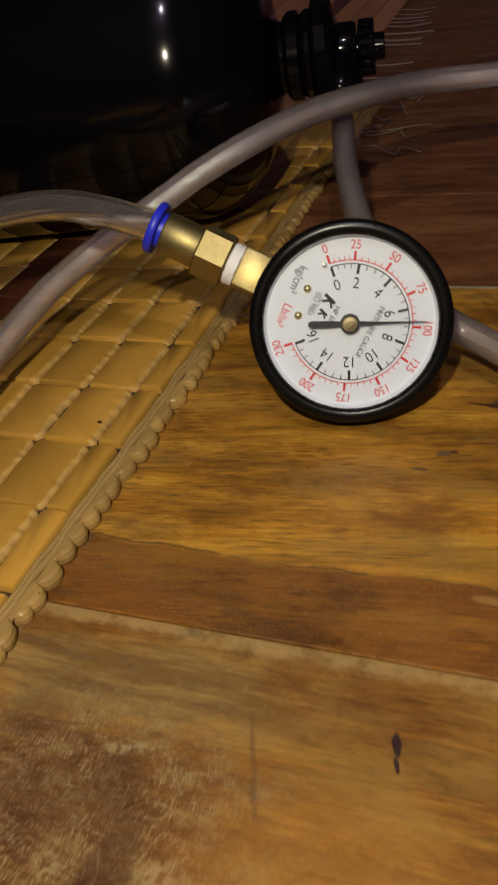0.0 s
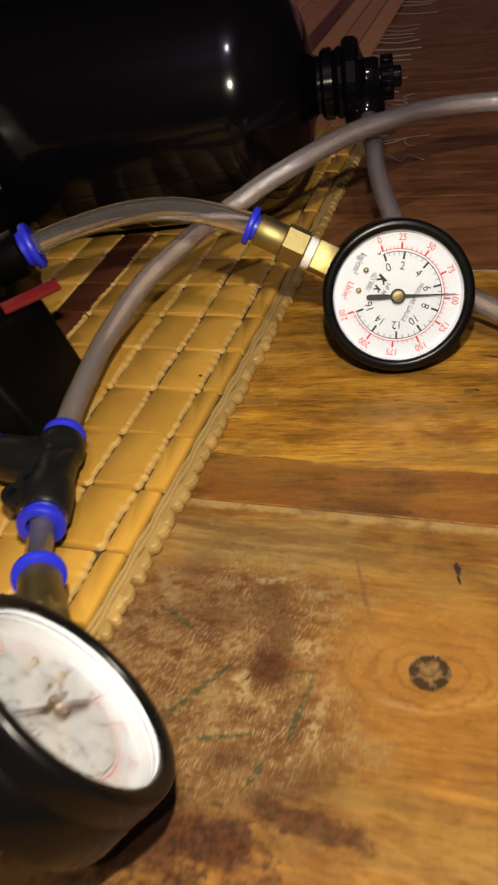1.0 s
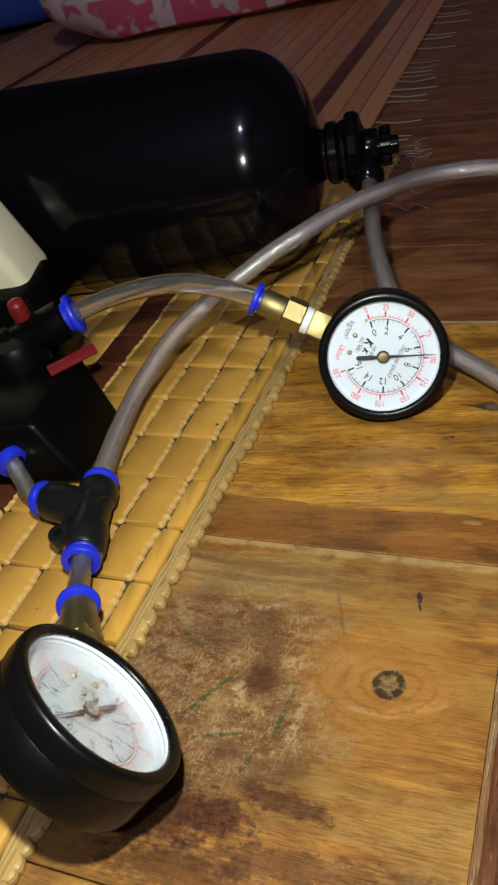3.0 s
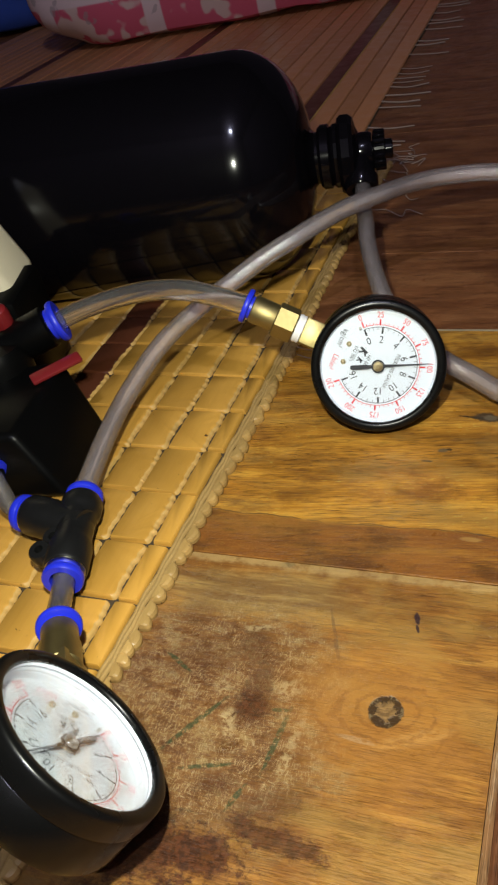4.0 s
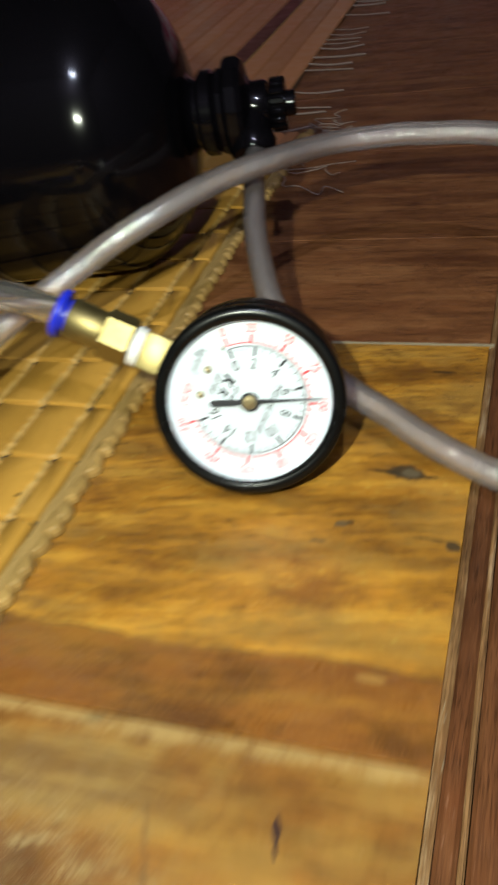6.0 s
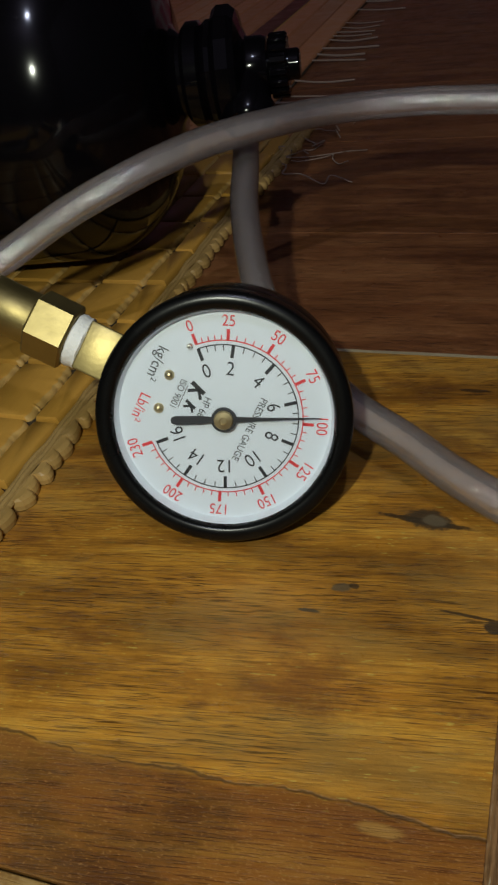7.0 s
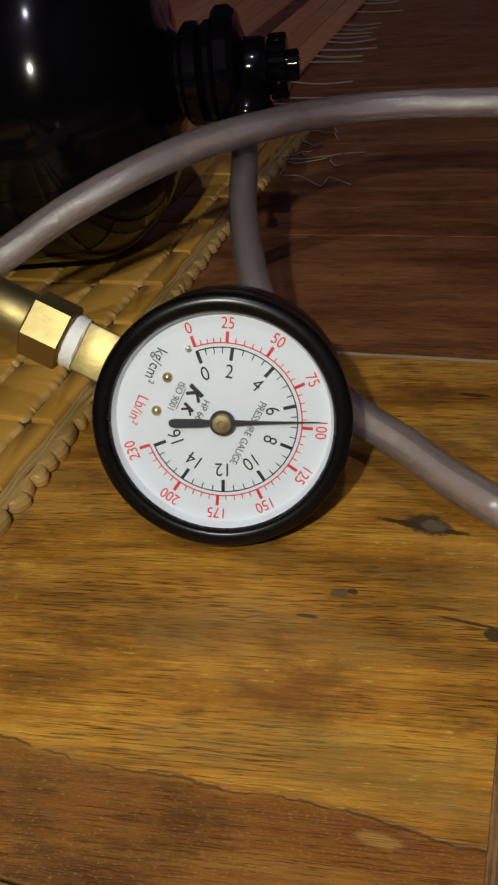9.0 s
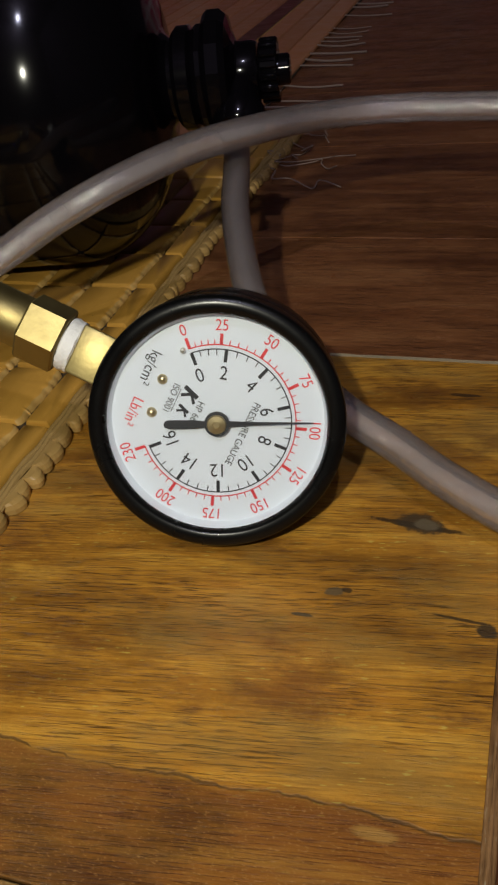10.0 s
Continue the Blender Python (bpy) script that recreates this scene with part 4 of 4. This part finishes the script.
def tile_points(w, seed, gap=0.0007, lobes=7, fine=4, long=1):
    """The outline of one tile: straight ends and, on one long side, an uneven scalloped cut. Also the count of points on that side."""
    rng = random.Random(seed)
    h, c = long * PY / 2 - gap, 0.0009
    lobes -= seed % 2 if lobes > 2 else 0
    out = [(-w + c, -h), (w - 0.0022, -h)]
    cuts = [-h + 2 * h * (i + rng.uniform(-0.42, 0.42) * (0 < i < lobes)) / max(1, lobes) for i in range(lobes + 1)]
    side = 0
    for a, b in zip(cuts[:-1], cuts[1:]):
        reach, lean = rng.uniform(0.0004, 0.0019), rng.uniform(-0.12, 0.12)
        for i in range(fine):
            f = (i + 0.5) / fine
            out.append((w - 0.0018 + reach * math.sin(math.pi * f) ** 0.6, a + (b - a) * (f + lean * math.sin(math.pi * f))))
            side += 1
    out += [(w - 0.0022, h), (-w + c, h)]
    for i in range(5):
        out.append((-w + 0.0002 + rng.uniform(-2e-4, 2e-4), h - c - (2 * h - 2 * c) * i / 4))
    return out, side


def tile_geometry(w, seed, gap=0.0007, lobes=7, fine=4, long=1):
    pts, side = tile_points(w, seed, gap, lobes, fine, long)
    n = len(pts)

    def inner(i, x, y, a, b):
        return (x - a * (2.3 if side and 2 <= i < 2 + side else 1.0) if x > 0 else x + a * 0.7), y * b

    vs = [(x, y, 0.0008) for x, y in pts] + [(x, y, 0.0025) for x, y in pts] + [(*inner(i, x, y, 0.0006, 0.985), 0.0037) for i, (x, y) in enumerate(pts)] + [(*inner(i, x, y, 0.0012, 0.965), 0.0042) for i, (x, y) in enumerate(pts)]
    fs = [tuple(range(3 * n, 4 * n))]
    mi = [0]
    for lvl in (0, 1, 2):
        for i in range(n):
            j = (i + 1) % n
            fs.append((lvl * n + i, lvl * n + j, (lvl + 1) * n + j, (lvl + 1) * n + i))
            mi.append(1 if 1 <= i < 2 + side and lvl < 2 else 0)
    return vs, fs, mi


def tile_mesh(name, w, seed, materials, lobes=7):
    vs, fs, mi = tile_geometry(w, seed, 0.0009, lobes)
    me = bpy.data.meshes.new(name)
    me.from_pydata(vs, [], fs)
    for m in materials:
        me.materials.append(m)
    me.polygons.foreach_set("material_index", mi)
    me.polygons.foreach_set("use_smooth", [i > 0 for i in range(len(fs))])
    me.set_sharp_from_angle(angle=radians(50))
    return me


W_FULL, W_EDGE = PX / 2 - 0.0002, 0.0061
meshes = [tile_mesh("tile", W_FULL, s, (M_TILE, M_TILE_EDGE)) for s in range(6)]
meshes_dark = [tile_mesh("tile", W_FULL, s, (M_TILE_DARK, M_TILE_EDGE)) for s in range(3)]
meshes_edge = [tile_mesh("tile", W_EDGE, s, (M_TILE, M_TILE), 0) for s in range(3)]
far = {"plain": ([], [], []), "dark": ([], [], []), "red": ([], [], [])}
rng = random.Random(4)
E_X = -0.0555
made = 0
for j in range(-9, 46):
    for i in range(-1, 42):
        y = 0.0018 + PY * (j + 0.5)
        x = E_X - 0.0062 if i < 0 else E_X - 0.0125 - PX * (i + 0.5)
        x += mat_x(y)
        slat = y > END
        if slat and (i < 1 or j != 14):
            continue
        if slat:
            x, y = x - mat_x(y) + mat_x(y + 15.5 * PY), y + 15.5 * PY
        dark = i in (4, 17, 30)
        m = Matrix.Translation((x + rng.uniform(-4e-4, 4e-4), y + rng.uniform(-3e-4, 3e-4), rng.uniform(-2e-4, 2e-4))) @ pose(0, 0, 0, rng.uniform(-1.2, 1.2) * (not slat), rng.uniform(-2, 2), 1.15 + rng.uniform(-0.04, 0.04) if slat else rng.uniform(-0.9, 0.9))
        if -6 <= j < 12 and i < 13 and made < 300:
            ob = new("tile", meshes_edge[(i + j) % 3] if i < 0 else meshes_dark[j % 3] if dark else meshes[(3 * i + 5 * j) % 6])
            ob.parent, ob.matrix_basis = mat, m
            made += 1
        else:
            vs, fs, mi = tile_geometry(W_EDGE if i < 0 else W_FULL + 0.0004 * slat, (3 * i + 5 * j) % 6, 0.0009 if j < 12 else 0.0003, 0 if i < 0 or slat else 6, 2, 32 if slat else 1)
            # past y 0.45 the redder tone is chosen by distance alone
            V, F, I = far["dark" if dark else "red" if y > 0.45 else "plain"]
            base = len(V)
            V += [tuple(m @ Vector(v)) for v in vs]
            F += [tuple(base + k for k in f) for f in fs]
            I += mi
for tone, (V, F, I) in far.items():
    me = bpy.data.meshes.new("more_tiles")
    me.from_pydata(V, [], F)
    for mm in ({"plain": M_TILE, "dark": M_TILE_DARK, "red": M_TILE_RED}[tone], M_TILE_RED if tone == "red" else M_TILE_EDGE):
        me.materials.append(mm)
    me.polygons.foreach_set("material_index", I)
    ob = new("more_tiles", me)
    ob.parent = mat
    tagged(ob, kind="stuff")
bm = bmesh.new()
rows = []
for i in range(100):
    y = -0.31 + 1.915 * i / 99
    rim = E_X + (0.0005 if y < END else -0.0355)
    rows.append([bm.verts.new((x + mat_x(y), y, z)) for x, z in ((-1.02, 0.0004), (-1.02, 0.0014), (rim, 0.0014), (rim, 0.0004))])
for a, b in zip(rows[:-1], rows[1:]):
    for k in range(4):
        bm.faces.new((a[k], b[k], b[(k + 1) % 4], a[(k + 1) % 4]))
part("netting", bm, M_WEB, mat, "dark netting backing", False)
for dx, z, r in ((0.0006, 0.0036, 0.0011), (0.0025, 0.0038, 0.0012), (0.0043, 0.0034, 0.001)):
    path = [Vector((E_X + dx + mat_x(y) + 0.0004 * math.sin(y * 300 + dx * 900), y, z + 0.0003 * math.sin(y * 170 + dx * 700))) for y in (-0.31 + 0.006 * k for k in range(133))]
    part("edge_cord", sweep(bmesh.new(), path, r, 8), M_CORD, mat, "dirty clear edge cord")
V, F = [], []
y = -0.31
while y < END:
    h = rng.uniform(0.003, 0.0054)
    c = Vector((E_X + 0.0046 + mat_x(y), y, rng.uniform(-0.0003, 0.0006)))
    base, n = len(V), 9
    reach, skew = rng.uniform(0.0034, 0.0052), rng.uniform(-0.0018, 0.0018)
    tip = [(reach * math.sin(math.pi * k / (n - 1)) ** 0.42, -h + 2 * h * k / (n - 1) + skew * math.sin(math.pi * k / (n - 1))) for k in range(n)]
    for dz, f in ((0.0004, 0.95), (0.0022, 1.0), (0.0038, 0.86), (0.0047, 0.5)):
        V += [tuple(c + Vector((px * f, py * (0.94 if f < 1 else 1), dz))) for px, py in tip]
    for lvl in (0, 1, 2):
        F += [(base + lvl * n + k, base + lvl * n + k + 1, base + (lvl + 1) * n + k + 1, base + (lvl + 1) * n + k) for k in range(n - 1)]
    F.append(tuple(base + 3 * n + k for k in range(n)))
    y += 2 * h - rng.uniform(0.0, 0.0022)
me = bpy.data.meshes.new("scalloped_binding")
me.from_pydata(V, [], F)
me.materials.append(M_BIND)
ob = new("scalloped_binding", me)
ob.parent = mat
tagged(ob, "scalloped cut bamboo binding", kind="stuff")
# loose threads along the edge
bm = bmesh.new()
y = END + 0.012
while y < 1.3:
    x0 = E_X + mat_x(y) - 0.0355
    ln = rng.uniform(0.034, 0.05)
    sweep(bm, smooth_path([(x0, y, 0.003), (x0 + ln * 0.5, y + rng.uniform(-0.004, 0.004), 0.0016), (x0 + ln, y + rng.uniform(-0.003, 0.008), 0.0014)], 6), rng.uniform(0.0004, 0.0009), 6)
    y += rng.choice((0.016, 0.022, 0.034, 0.045, 0.065))
for q in range(12):
    x, y = -0.056 + rng.uniform(0, 0.03), rng.uniform(0.4, 0.51)
    pts = [(x, y, 0.002)]
    for s in range(6):
        x += rng.uniform(-0.006, 0.013)
        y += rng.uniform(-0.014, 0.013)
        pts.append((x, y, rng.uniform(0.0008, 0.006)))
    sweep(bm, smooth_path(pts, 6), 0.00036, 5)
for px, py in ((-0.043, 0.166), (-0.046, 0.175)):
    sweep(bm, smooth_path([(px, py, 0.004), (px + 0.012, py - 0.008, 0.007), (px + 0.02, py + 0.002, 0.006), (px + 0.012, py + 0.012, 0.004)], 7), 0.0003, 5)
tagged(part("loose_thread", bm, M_THREAD, mat, "pale loose threads"), kind="stuff")
